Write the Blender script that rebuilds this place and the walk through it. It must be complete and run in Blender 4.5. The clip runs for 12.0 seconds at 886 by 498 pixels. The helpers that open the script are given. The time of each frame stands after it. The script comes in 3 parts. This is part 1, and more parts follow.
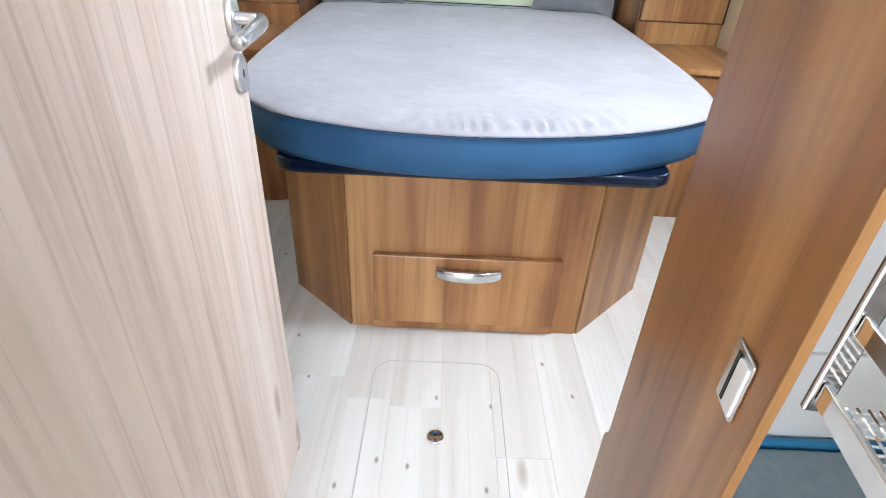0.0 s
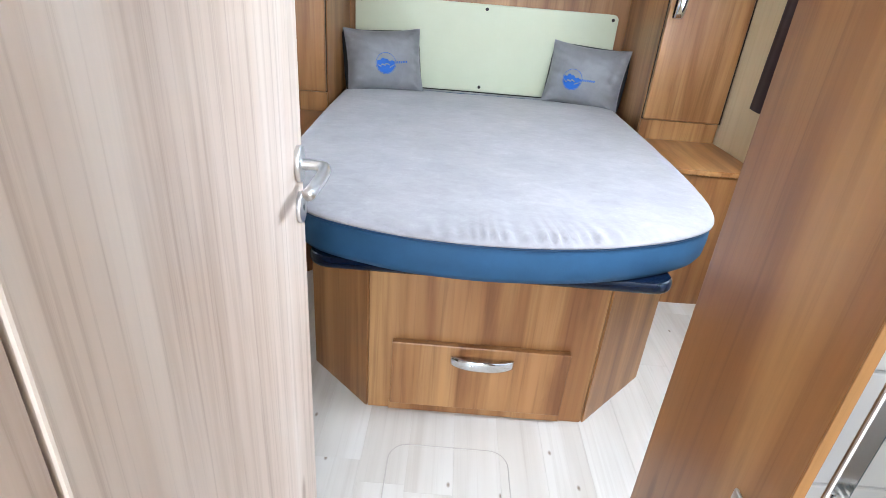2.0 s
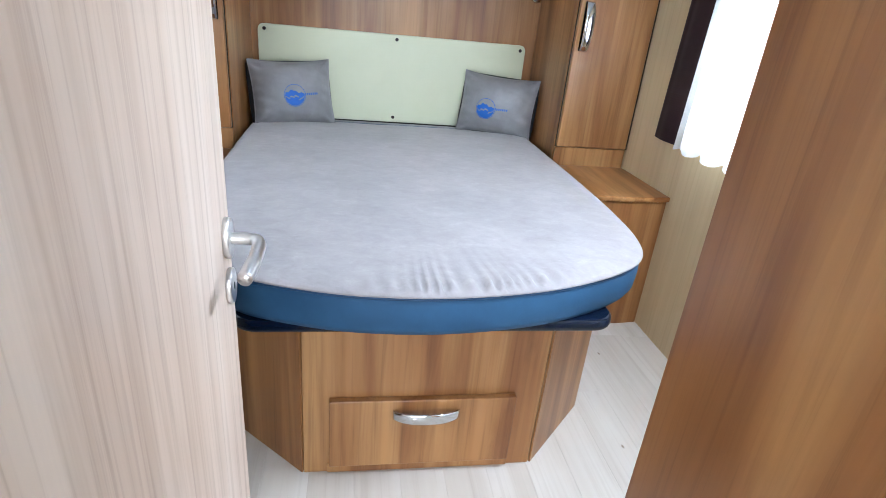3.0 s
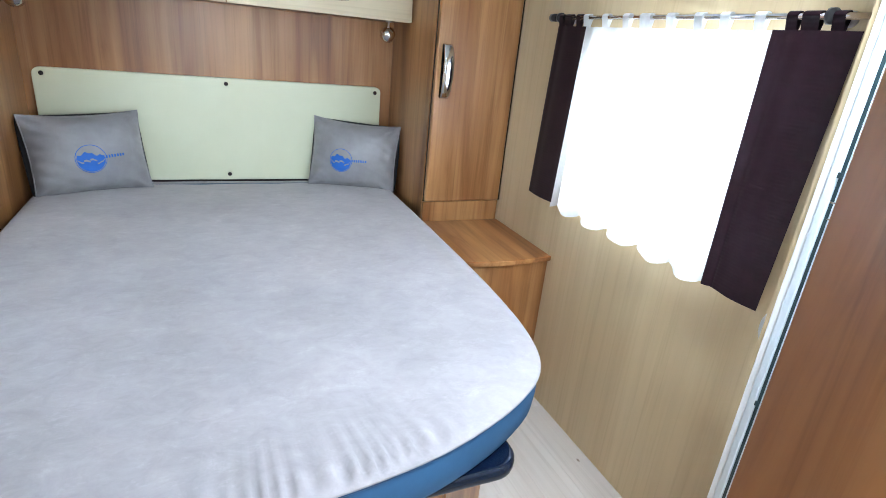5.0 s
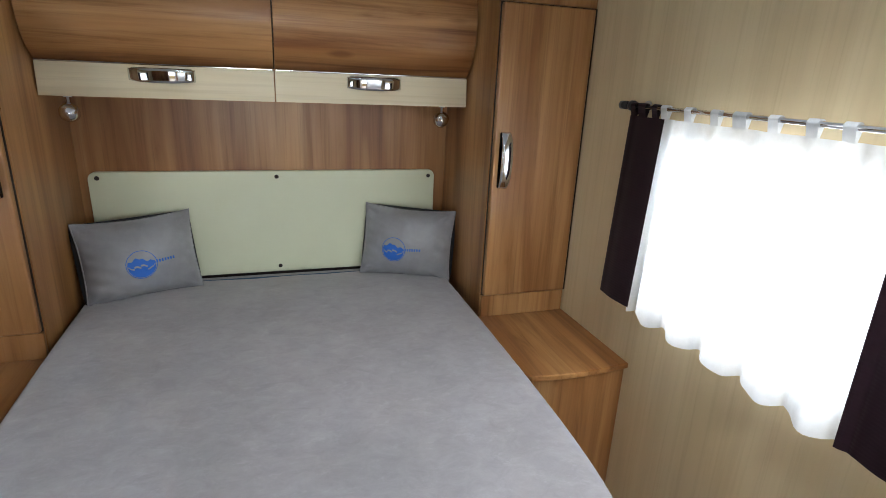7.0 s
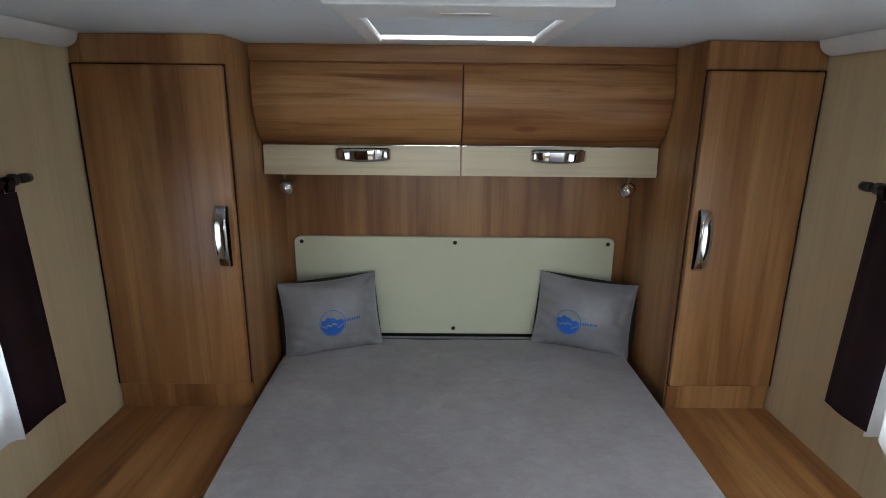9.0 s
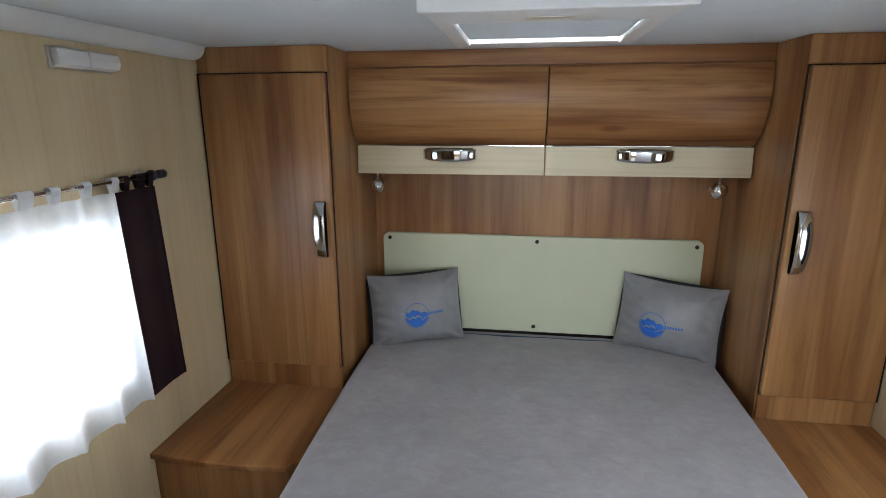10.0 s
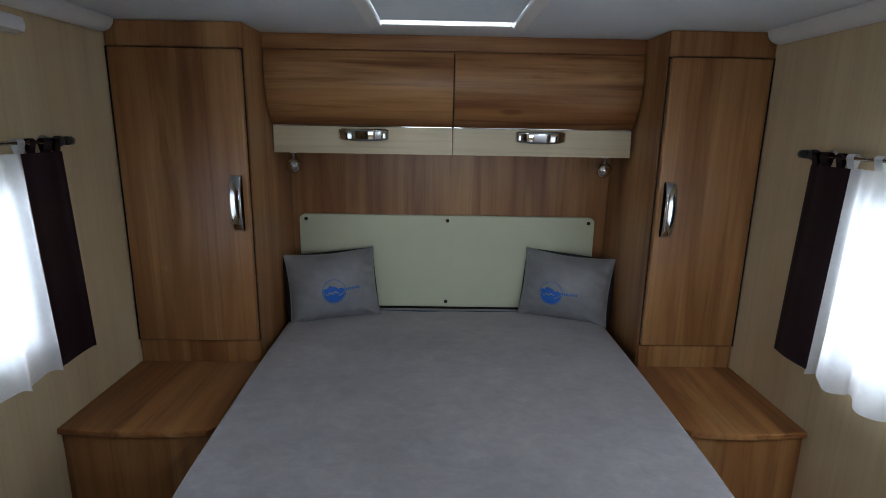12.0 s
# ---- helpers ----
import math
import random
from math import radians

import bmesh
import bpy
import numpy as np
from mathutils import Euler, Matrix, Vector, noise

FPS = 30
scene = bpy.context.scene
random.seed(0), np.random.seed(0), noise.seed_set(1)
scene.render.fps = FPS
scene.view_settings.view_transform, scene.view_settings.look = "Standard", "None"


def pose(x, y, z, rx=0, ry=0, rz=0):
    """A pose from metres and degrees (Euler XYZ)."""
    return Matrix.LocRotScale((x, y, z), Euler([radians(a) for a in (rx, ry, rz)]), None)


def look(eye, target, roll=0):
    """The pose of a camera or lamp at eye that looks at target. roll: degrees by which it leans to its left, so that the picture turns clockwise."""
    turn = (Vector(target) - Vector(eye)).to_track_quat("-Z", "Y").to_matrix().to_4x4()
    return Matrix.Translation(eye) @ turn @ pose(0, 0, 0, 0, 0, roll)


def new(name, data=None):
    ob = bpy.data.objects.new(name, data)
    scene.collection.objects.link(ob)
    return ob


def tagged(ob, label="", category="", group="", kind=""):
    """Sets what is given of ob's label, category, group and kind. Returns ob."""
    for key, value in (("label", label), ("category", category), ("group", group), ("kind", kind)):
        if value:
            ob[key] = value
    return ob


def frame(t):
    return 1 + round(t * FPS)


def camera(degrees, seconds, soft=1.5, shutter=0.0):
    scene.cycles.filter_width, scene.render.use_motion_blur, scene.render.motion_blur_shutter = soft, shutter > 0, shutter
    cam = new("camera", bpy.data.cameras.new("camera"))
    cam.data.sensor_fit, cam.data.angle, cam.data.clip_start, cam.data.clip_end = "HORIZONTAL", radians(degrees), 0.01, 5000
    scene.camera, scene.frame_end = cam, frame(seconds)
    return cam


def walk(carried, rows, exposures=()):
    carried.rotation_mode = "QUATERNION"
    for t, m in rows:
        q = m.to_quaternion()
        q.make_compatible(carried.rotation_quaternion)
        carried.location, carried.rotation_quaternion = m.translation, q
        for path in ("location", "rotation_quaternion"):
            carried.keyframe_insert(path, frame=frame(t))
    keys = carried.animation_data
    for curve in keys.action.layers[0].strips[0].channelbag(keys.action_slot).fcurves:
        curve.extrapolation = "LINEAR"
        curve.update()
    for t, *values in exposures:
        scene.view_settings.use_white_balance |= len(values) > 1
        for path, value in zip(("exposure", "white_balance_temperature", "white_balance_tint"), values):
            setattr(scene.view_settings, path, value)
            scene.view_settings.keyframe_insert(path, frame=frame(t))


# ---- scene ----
cam = camera(79.3, 12.0, 0.9)
PATH = [
    (0, (-0.037, 0.14, 1.046), (-0.021, 1.834, -0.017), 2.9),
    (0.5, (-0.038, 0.131, 1.078), (-0.069, 1.847, 0.051), 2.8),
    (1, (-0.056, 0.111, 1.141), (-0.104, 1.871, 0.192), 3.4),
    (1.5, (-0.072, 0.108, 1.154), (-0.117, 1.895, 0.256), 3.8),
    (2, (-0.094, 0.104, 1.188), (-0.089, 1.893, 0.295), 4.8),
    (2.5, (-0.12, 0.14, 1.218), (0.027, 1.943, 0.365), 6.3),
    (3, (-0.159, 0.203, 1.221), (0.173, 2.003, 0.416), 5.5),
    (3.2, (-0.155, 0.229, 1.232), (0.255, 2.015, 0.432), 5.3),
    (4.8, (-0.055, 0.553, 1.301), (0.688, 2.264, 0.58), 5.7),
    (5, (-0.037, 0.584, 1.319), (0.74, 2.283, 0.605), 5.7),
    (5.5, (0.003, 0.636, 1.379), (0.803, 2.32, 0.654), 5.3),
    (6, (0.011, 0.692, 1.407), (0.852, 2.371, 0.719), 5.5),
    (6.5, (0.024, 0.743, 1.448), (0.776, 2.482, 0.807), 4.4),
    (7, (0.019, 0.82, 1.493), (0.615, 2.629, 0.883), 2.6),
    (7.2, (0.024, 0.856, 1.51), (0.549, 2.697, 0.932), 2.1),
    (8.8, (-0.025, 0.921, 1.616), (0.055, 2.855, 1.114), 0.8),
    (9, (-0.038, 0.915, 1.618), (-0.016, 2.85, 1.114), 0.6),
    (9.5, (-0.045, 0.882, 1.621), (-0.204, 2.811, 1.119), -0.0),
    (10, (-0.033, 0.844, 1.607), (-0.319, 2.762, 1.118), -0.2),
    (10.5, (-0.031, 0.795, 1.569), (-0.323, 2.726, 1.138), 0.1),
    (11, (-0.007, 0.764, 1.55), (-0.31, 2.691, 1.106), 0.3),
    (11.5, (0.001, 0.73, 1.527), (-0.152, 2.673, 1.077), 1.2),
    (12, (-0.015, 0.691, 1.502), (0.012, 2.639, 1.051), 1.0),
]
# exposure follows the clip's own camera, which stops down as it turns to the windows
EXPOSURES = [(0.0, 1.56, 5850, 11), (1.0, 1.64, 5850, 11), (2.0, 1.56, 5850, 11), (3.0, 1.38, 5800, 11), (5.0, 1.45, 5800, 10), (5.5, 1.19, 5800, 10), (6.0, 0.82, 5900, 11), (6.5, 0.7, 6300, 12), (7.0, 0.65, 6400, 12), (9.0, 0.05, 6200, 12), (9.5, -0.01, 6250, 12), (10.0, 0.48, 6200, 12), (10.5, 0.61, 6200, 12), (11.0, 0.43, 6200, 12), (11.5, -0.07, 6100, 12), (12.0, -0.43, 6000, 12)]
walk(cam, [(t, look(eye, target, roll)) for t, eye, target, roll in PATH], EXPOSURES)

# ---- world and light ----
world = bpy.data.worlds.new("sky")
scene.world = world
world.use_nodes = True
wn = world.node_tree
sky = wn.nodes.new("ShaderNodeTexSky")
sky.sky_type, sky.sun_disc, sky.sun_elevation, sky.sun_rotation = "NISHITA", False, radians(40), radians(200)
wn.links.new(sky.outputs[0], wn.nodes["Background"].inputs[0])
wn.nodes["Background"].inputs[1].default_value = 0.1
sun_data = bpy.data.lights.new("sun", "SUN")
sun_data.energy, sun_data.angle, sun_data.color = 1.0, radians(15), (1.0, 0.96, 0.9)
new("sun", sun_data).matrix_world = look((3, -8, 7), (0, 0, 0))


def window_light(name, at, towards, w, h, power, color=(0.88, 0.96, 1.0)):
    """Daylight coming in by one opening."""
    d = bpy.data.lights.new(name, "AREA")
    d.shape, d.size, d.size_y, d.energy, d.color = "RECTANGLE", w, h, power, color
    new(name, d).matrix_world = look(at, towards)


XL, XR, YB, ZC = -1.130, 1.128, 3.125, 1.827  # inner faces of the cabin, rear wall, ceiling
WY0, WY1, WZ0, WZ1 = 1.45, 2.09, 0.885, 1.345  # side window openings
window_light("daylight_right", (XR + 0.10, (WY0 + WY1) / 2, 1.115), (0, (WY0 + WY1) / 2, 1.115), 0.6, 0.42, 7.5)
window_light("daylight_left", (XL - 0.10, (WY0 + WY1) / 2, 1.115), (0, (WY0 + WY1) / 2, 1.115), 0.6, 0.42, 7.5)
window_light("daylight_roof", (0.01, 2.21, ZC + 0.155), (0.01, 2.21, 0), 0.38, 0.42, 8)
# the shower lamp is added to brighten the lining; its source is unseen
window_light("added_shower_daylight", (0.74, 0.92, ZC + 0.02), (0.74, 0.92, 0), 0.26, 0.22, 11)
window_light("daylight_cabin", (0.0, -2.55, 1.25), (0.0, 0.0, 1.0), 1.9, 0.8, 46)


# ---- materials ----
def mat(name, color, rough=0.5, metal=0.0, **inputs):
    m = bpy.data.materials.new(name)
    m.use_nodes = True
    b = m.node_tree.nodes["Principled BSDF"]
    b.inputs["Base Color"].default_value = (*color, 1)
    b.inputs["Roughness"].default_value = rough
    b.inputs["Metallic"].default_value = metal
    for key, value in inputs.items():
        b.inputs[key.replace("_", " ")].default_value = value
    return m


def nodes_of(m):
    nt = m.node_tree
    return nt, nt.nodes["Principled BSDF"]


def noise_node(nt, scale, detail=4.0, rough=0.55, distortion=0.0, vec=None):
    n = nt.nodes.new("ShaderNodeTexNoise")
    n.inputs["Scale"].default_value = scale
    n.inputs["Detail"].default_value = detail
    n.inputs["Roughness"].default_value = rough
    n.inputs["Distortion"].default_value = distortion
    if vec is not None:
        nt.links.new(vec, n.inputs["Vector"])
    return n


def ramp_node(nt, fac, stops):
    r = nt.nodes.new("ShaderNodeValToRGB")
    while len(r.color_ramp.elements) < len(stops):
        r.color_ramp.elements.new(0.5)
    for e, (p, c) in zip(r.color_ramp.elements, stops):
        e.position, e.color = p, (*c, 1)
    nt.links.new(fac, r.inputs[0])
    return r


def coords(nt, scale, spread=3.0):
    """Object coordinates, shifted by a random step for each object, then scaled."""
    tc = nt.nodes.new("ShaderNodeTexCoord")
    info = nt.nodes.new("ShaderNodeObjectInfo")
    mul = nt.nodes.new("ShaderNodeMath")
    mul.operation = "MULTIPLY"
    mul.inputs[1].default_value = spread
    nt.links.new(info.outputs["Random"], mul.inputs[0])
    add = nt.nodes.new("ShaderNodeVectorMath")
    add.operation = "ADD"
    nt.links.new(tc.outputs["Object"], add.inputs[0])
    nt.links.new(mul.outputs[0], add.inputs[1])
    mp = nt.nodes.new("ShaderNodeMapping")
    mp.inputs["Scale"].default_value = scale
    nt.links.new(add.outputs[0], mp.inputs["Vector"])
    return mp.outputs[0]


def bump(nt, b, height, strength=0.15, distance=0.002):
    n = nt.nodes.new("ShaderNodeBump")
    n.inputs["Strength"].default_value = strength
    n.inputs["Distance"].default_value = distance
    nt.links.new(height, n.inputs["Height"])
    nt.links.new(n.outputs[0], b.inputs["Normal"])


def mixed(nt, a, b_, fac, mode="MIX"):
    m = nt.nodes.new("ShaderNodeMix")
    m.data_type, m.blend_type = "RGBA", mode
    nt.links.new(a, m.inputs["A"])
    nt.links.new(b_, m.inputs["B"])
    if isinstance(fac, float):
        m.inputs["Factor"].default_value = fac
    else:
        nt.links.new(fac, m.inputs["Factor"])
    return m.outputs["Result"]


def wood(name, tones, along="z", rough=0.34, fine=1.0, spread=3.0, lines_by=0.42, knotty=0.8, gloss=0.32, figure=0.0):
    """Foil-faced walnut or oak with long grain along one axis."""
    m = mat(name, tones[1], rough, Specular_IOR_Level=gloss)
    nt, b = nodes_of(m)
    slow = {"x": (0.35, 5, 5), "y": (5, 0.35, 5), "z": (5, 5, 0.35)}[along]
    quick = {"x": (1.5, 85, 85), "y": (85, 1.5, 85), "z": (85, 85, 1.5)}[along]
    broad = noise_node(nt, 1.6, 3, 0.5, 0.6, coords(nt, slow, spread))
    grain = noise_node(nt, 1.0 * fine, 6, 0.65, 0.3, coords(nt, quick, spread))
    base = ramp_node(nt, broad.outputs["Fac"], [(0.32, tones[0]), (0.5, tones[1]), (0.68, tones[2])])
    lines = ramp_node(nt, grain.outputs["Fac"], [(0.34, (0.62, 0.55, 0.5)), (0.47, (0.98, 0.98, 0.98)), (0.7, (1.08, 1.07, 1.06))])
    streak = noise_node(nt, 2.6, 4, 0.6, 1.4, coords(nt, tuple(0.5 * a + 0.5 * q / 12 for a, q in zip(slow, quick)), spread))
    dark = ramp_node(nt, streak.outputs["Fac"], [(0.34, (0.72, 0.66, 0.6)), (0.46, (1, 1, 1)), (0.9, (1.04, 1.03, 1.0))])
    col = mixed(nt, base.outputs[0], lines.outputs[0], lines_by, "MULTIPLY")
    col = mixed(nt, col, dark.outputs[0], lines_by, "MULTIPLY")
    if figure:
        flow = {"x": (1.1, 16, 16), "y": (16, 1.1, 16), "z": (16, 16, 1.1)}[along]
        veins = noise_node(nt, 1.0, 6, 0.62, 1.1, coords(nt, flow, spread))
        bands = ramp_node(nt, veins.outputs["Fac"], [(0.36, (0.5, 0.4, 0.33)), (0.45, (0.86, 0.82, 0.79)), (0.52, (1, 1, 1)), (0.66, (1.12, 1.1, 1.06))])
        col = mixed(nt, col, bands.outputs[0], figure, "MULTIPLY")
    cells = nt.nodes.new("ShaderNodeTexVoronoi")
    cells.inputs["Scale"].default_value = 1.0
    nt.links.new(coords(nt, {"x": (1.5, 5, 5), "y": (5, 1.5, 5), "z": (5, 5, 1.5)}[along], spread), cells.inputs["Vector"])
    knots = ramp_node(nt, cells.outputs["Distance"], [(0.04, (0.55, 0.46, 0.4)), (0.085, (1, 1, 1))])
    col = mixed(nt, col, knots.outputs[0], knotty, "MULTIPLY")
    nt.links.new(col, b.inputs["Base Color"])
    bump(nt, b, grain.outputs["Fac"], 0.12, 0.0006)
    return m


WALNUT = ((0.215, 0.084, 0.026), (0.335, 0.156, 0.054), (0.445, 0.240, 0.094))
WOOD_V = wood("walnut_upright", WALNUT, "z", 0.35, fine=0.8, lines_by=0.5, gloss=0.5, figure=0.4)
WOOD_H = wood("walnut_level", WALNUT, "x", 0.33, lines_by=0.6, gloss=0.36, figure=0.8)
WOOD_Y = wood("walnut_lengthwise", WALNUT, "y", 0.3, figure=0.6)
OAK = wood(lines_by=0.5, name="pale_door_oak", tones=((0.54, 0.42, 0.34), (0.64, 0.525, 0.445), (0.71, 0.61, 0.535)), along="z", rough=0.42)
EDGE = wood("orange_edge_band", ((0.31, 0.15, 0.053), (0.39, 0.2, 0.074), (0.45, 0.25, 0.10)), "z", 0.4)
PALE_BAND = wood("pale_maple_band", ((0.60, 0.51, 0.34), (0.67, 0.58, 0.40), (0.72, 0.64, 0.46)), "x", 0.35, lines_by=0.2, knotty=0.0)
WALLFOIL = wood("beige_wall_foil", ((0.58, 0.455, 0.275), (0.63, 0.50, 0.305), (0.67, 0.545, 0.34)), "z", 0.5, lines_by=0.18, knotty=0.0)
FLOORWOOD = wood("whitewashed_plank", ((0.525, 0.468, 0.41), (0.585, 0.533, 0.478), (0.64, 0.597, 0.548)), "y", 0.38, 0.7, 9.0, 0.2)


fnt, fb = nodes_of(FLOORWOOD)
vor = fnt.nodes.new("ShaderNodeTexVoronoi")
vor.voronoi_dimensions = "2D"
vor.inputs["Scale"].default_value = 4.6
fnt.links.new(coords(fnt, (1.0, 0.55, 1.0), 9.0), vor.inputs["Vector"])
spots = ramp_node(fnt, vor.outputs["Distance"], [(0.008, (0.42, 0.34, 0.28)), (0.028, (1, 1, 1))])
was = fb.inputs["Base Color"].links[0].from_socket
fnt.links.new(mixed(fnt, was, spots.outputs[0], 1.0, "MULTIPLY"), fb.inputs["Base Color"])


def speckled(name, low, high, scale, rough=0.5, strength=0.1, **kw):
    m = mat(name, high, rough, **kw)
    nt, b = nodes_of(m)
    tc = nt.nodes.new("ShaderNodeTexCoord")
    n = noise_node(nt, scale, 6, 0.6, 0.2, tc.outputs["Object"])
    r = ramp_node(nt, n.outputs["Fac"], [(0.3, low), (0.7, high)])
    nt.links.new(r.outputs[0], b.inputs["Base Color"])
    fine = noise_node(nt, scale * 14, 3, 0.6, 0, tc.outputs["Object"])
    bump(nt, b, fine.outputs["Fac"], strength, 0.001)
    return m


HEADBOARD = speckled("pale_green_laminate", (0.615, 0.632, 0.45), (0.655, 0.672, 0.49), 3, 0.4, 0.04)
CEILING = speckled("ceiling_white", (0.68, 0.735, 0.785), (0.73, 0.78, 0.82), 4, 0.55, 0.05)
WHITE = speckled("white_plastic", (0.76, 0.77, 0.77), (0.8, 0.8, 0.8), 5, 0.35, 0.02)
SHOWER = speckled("shower_white", (0.72, 0.71, 0.71), (0.78, 0.765, 0.765), 3, 0.25, 0.03)
VELVET = speckled("grey_velour", (0.268, 0.249, 0.256), (0.342, 0.318, 0.327), 5, 0.85, 0.35, Sheen_Weight=0.35)
vnt, vb = nodes_of(VELVET)
vtc = vnt.nodes.new("ShaderNodeTexCoord")
vmp = vnt.nodes.new("ShaderNodeMapping")
vmp.inputs["Scale"].default_value = (17, 22, 17)
vmp.inputs["Rotation"].default_value = (0, 0, 0.5)
vnt.links.new(vtc.outputs["Object"], vmp.inputs["Vector"])
nap = noise_node(vnt, 1.0, 7, 0.72, 0.8, vmp.outputs[0])
nap_col = ramp_node(vnt, nap.outputs["Fac"], [(0.32, (0.87, 0.87, 0.87)), (0.5, (1, 1, 1)), (0.70, (1.12, 1.12, 1.12))])
vwas = vb.inputs["Base Color"].links[0].from_socket
vnt.links.new(mixed(vnt, vwas, nap_col.outputs[0], 0.85, "MULTIPLY"), vb.inputs["Base Color"])
scuff = vnt.nodes.new("ShaderNodeMapping")
scuff.inputs["Scale"].default_value = (9, 16, 9)
scuff.inputs["Rotation"].default_value = (0, 0, -0.6)
vnt.links.new(vtc.outputs["Object"], scuff.inputs["Vector"])
brush = noise_node(vnt, 2.2, 9, 0.8, 0.3, scuff.outputs[0])
brush_col = ramp_node(vnt, brush.outputs["Fac"], [(0.36, (0.9, 0.9, 0.9)), (0.56, (1, 1, 1)), (0.64, (1.22, 1.22, 1.24))])
vnow = vb.inputs["Base Color"].links[0].from_socket
vnt.links.new(mixed(vnt, vnow, brush_col.outputs[0], 0.5, "MULTIPLY"), vb.inputs["Base Color"])
BLUE = speckled("blue_side_cloth", (0.012, 0.062, 0.14), (0.019, 0.082, 0.18), 9, 0.75, 0.25)
PIPING = speckled("blue_piping", (0.012, 0.05, 0.12), (0.016, 0.06, 0.14), 30, 0.6, 0.1)
NAVY = mat("navy_gloss", (0.003, 0.007, 0.02), 0.1, Specular_IOR_Level=0.35)
CUSHION = speckled("cushion_grey", (0.23, 0.225, 0.235), (0.315, 0.31, 0.322), 9, 0.42, 0.3, Sheen_Weight=0.08)
BLACK = speckled("black_cloth", (0.012, 0.012, 0.015), (0.02, 0.02, 0.024), 14, 0.8, 0.2)
LOGO = mat("print_blue", (0.014, 0.125, 0.52), 0.6)
CHROME = mat("chrome", (0.82, 0.82, 0.83), 0.08, 1.0)
POLISH = mat("polished_chrome", (0.6, 0.61, 0.62), 0.05, 1.0)
SATIN = mat("satin_nickel", (0.68, 0.68, 0.68), 0.28, 1.0)
ALU = mat("anodised_aluminium", (0.66, 0.74, 0.78), 0.35, 0.35)
GASKET = mat("dark_gasket", (0.01, 0.03, 0.035), 0.5)
# near-black of screw caps and wall seals, also painted as shade in narrow gaps
DARK = mat("dark_caps_and_gap_shade", (0.02, 0.012, 0.008), 0.7)
PLUM = speckled("plum_satin", (0.013, 0.004, 0.008), (0.020, 0.006, 0.012), 30, 0.5, 0.3, Sheen_Weight=0.03, Specular_IOR_Level=0.25)
pnt, pb = nodes_of(PLUM)
ptc = pnt.nodes.new("ShaderNodeTexCoord")
rib = pnt.nodes.new("ShaderNodeTexWave")
rib.bands_direction = "Z"
rib.inputs["Scale"].default_value = 38.0
rib.inputs["Distortion"].default_value = 1.2
pnt.links.new(ptc.outputs["Object"], rib.inputs["Vector"])
bump(pnt, pb, rib.outputs["Fac"], 0.16, 0.0012)
SEATGREY = speckled("blue_grey_vinyl", (0.20, 0.26, 0.30), (0.26, 0.32, 0.36), 60, 0.6, 0.5)
BLUEEDGE = mat("blue_edge", (0.03, 0.2, 0.4), 0.5)
GLASSY = mat("window_acrylic", (1, 1, 1), 0.05, 0.0, Transmission_Weight=1.0, IOR=1.3)
UNDERLAY = mat("floor_underlay", (0.54, 0.49, 0.435), 0.8)
GROOVE = mat("hatch_groove", (0.46, 0.41, 0.36), 0.7)
DARKCHROME = mat("dark_chrome", (0.12, 0.12, 0.13), 0.12, 1.0)
KNOB = mat("dark_knob", (0.03, 0.03, 0.033), 0.3)
BULB = mat("spot_glass", (0.85, 0.85, 0.82), 0.1, 0.6)


def thin_cloth(name, color, through_light, clear):
    """Cloth that lets light through; clear is the share of open weave."""
    m = bpy.data.materials.new(name)
    m.use_nodes = True
    nt = m.node_tree
    dif, tra, clr = nt.nodes.new("ShaderNodeBsdfDiffuse"), nt.nodes.new("ShaderNodeBsdfTranslucent"), nt.nodes.new("ShaderNodeBsdfTransparent")
    tc = nt.nodes.new("ShaderNodeTexCoord")
    weave = ramp_node(nt, noise_node(nt, 60, 4, 0.6, 0, tc.outputs["Object"]).outputs["Fac"], [(0.3, tuple(0.93 * c for c in color)), (0.7, color)])
    for s in (dif, tra):
        nt.links.new(weave.outputs[0], s.inputs[0])
    m1, m2 = nt.nodes.new("ShaderNodeMixShader"), nt.nodes.new("ShaderNodeMixShader")
    m1.inputs[0].default_value, m2.inputs[0].default_value = through_light, clear
    for a, b in ((dif.outputs[0], m1.inputs[1]), (tra.outputs[0], m1.inputs[2]), (m1.outputs[0], m2.inputs[1]), (clr.outputs[0], m2.inputs[2]), (m2.outputs[0], nt.nodes["Material Output"].inputs[0])):
        nt.links.new(a, b)
    return m


SHEER = thin_cloth("sheer_white", (0.88, 0.9, 0.93), 0.42, 0.06)
BLIND = thin_cloth("blind_white", (0.74, 0.77, 0.79), 0.06, 0.0)


# ---- mesh helpers ----
def thing(name, at=(0, 0, 0), rz=0.0, **tags):
    e = new(name)
    e.empty_display_size = 0.1
    e.matrix_basis = pose(*at, 0, 0, rz)
    return tagged(e, **tags)


def mesh_of(bm, material, smooth=False):
    me = bpy.data.meshes.new("mesh")
    bmesh.ops.recalc_face_normals(bm, faces=bm.faces)
    for f in bm.faces:
        f.smooth = smooth
    bm.to_mesh(me)
    bm.free()
    me.materials.append(material)
    return me


def part(name, bm, material, parent=None, label="", smooth=False):
    ob = new(name, mesh_of(bm, material, smooth))
    if parent is not None:
        ob.parent = parent
    return tagged(ob, label) if label else ob


def solid(name, bm, material, smooth=False, **tags):
    return tagged(new(name, mesh_of(bm, material, smooth)), **tags)


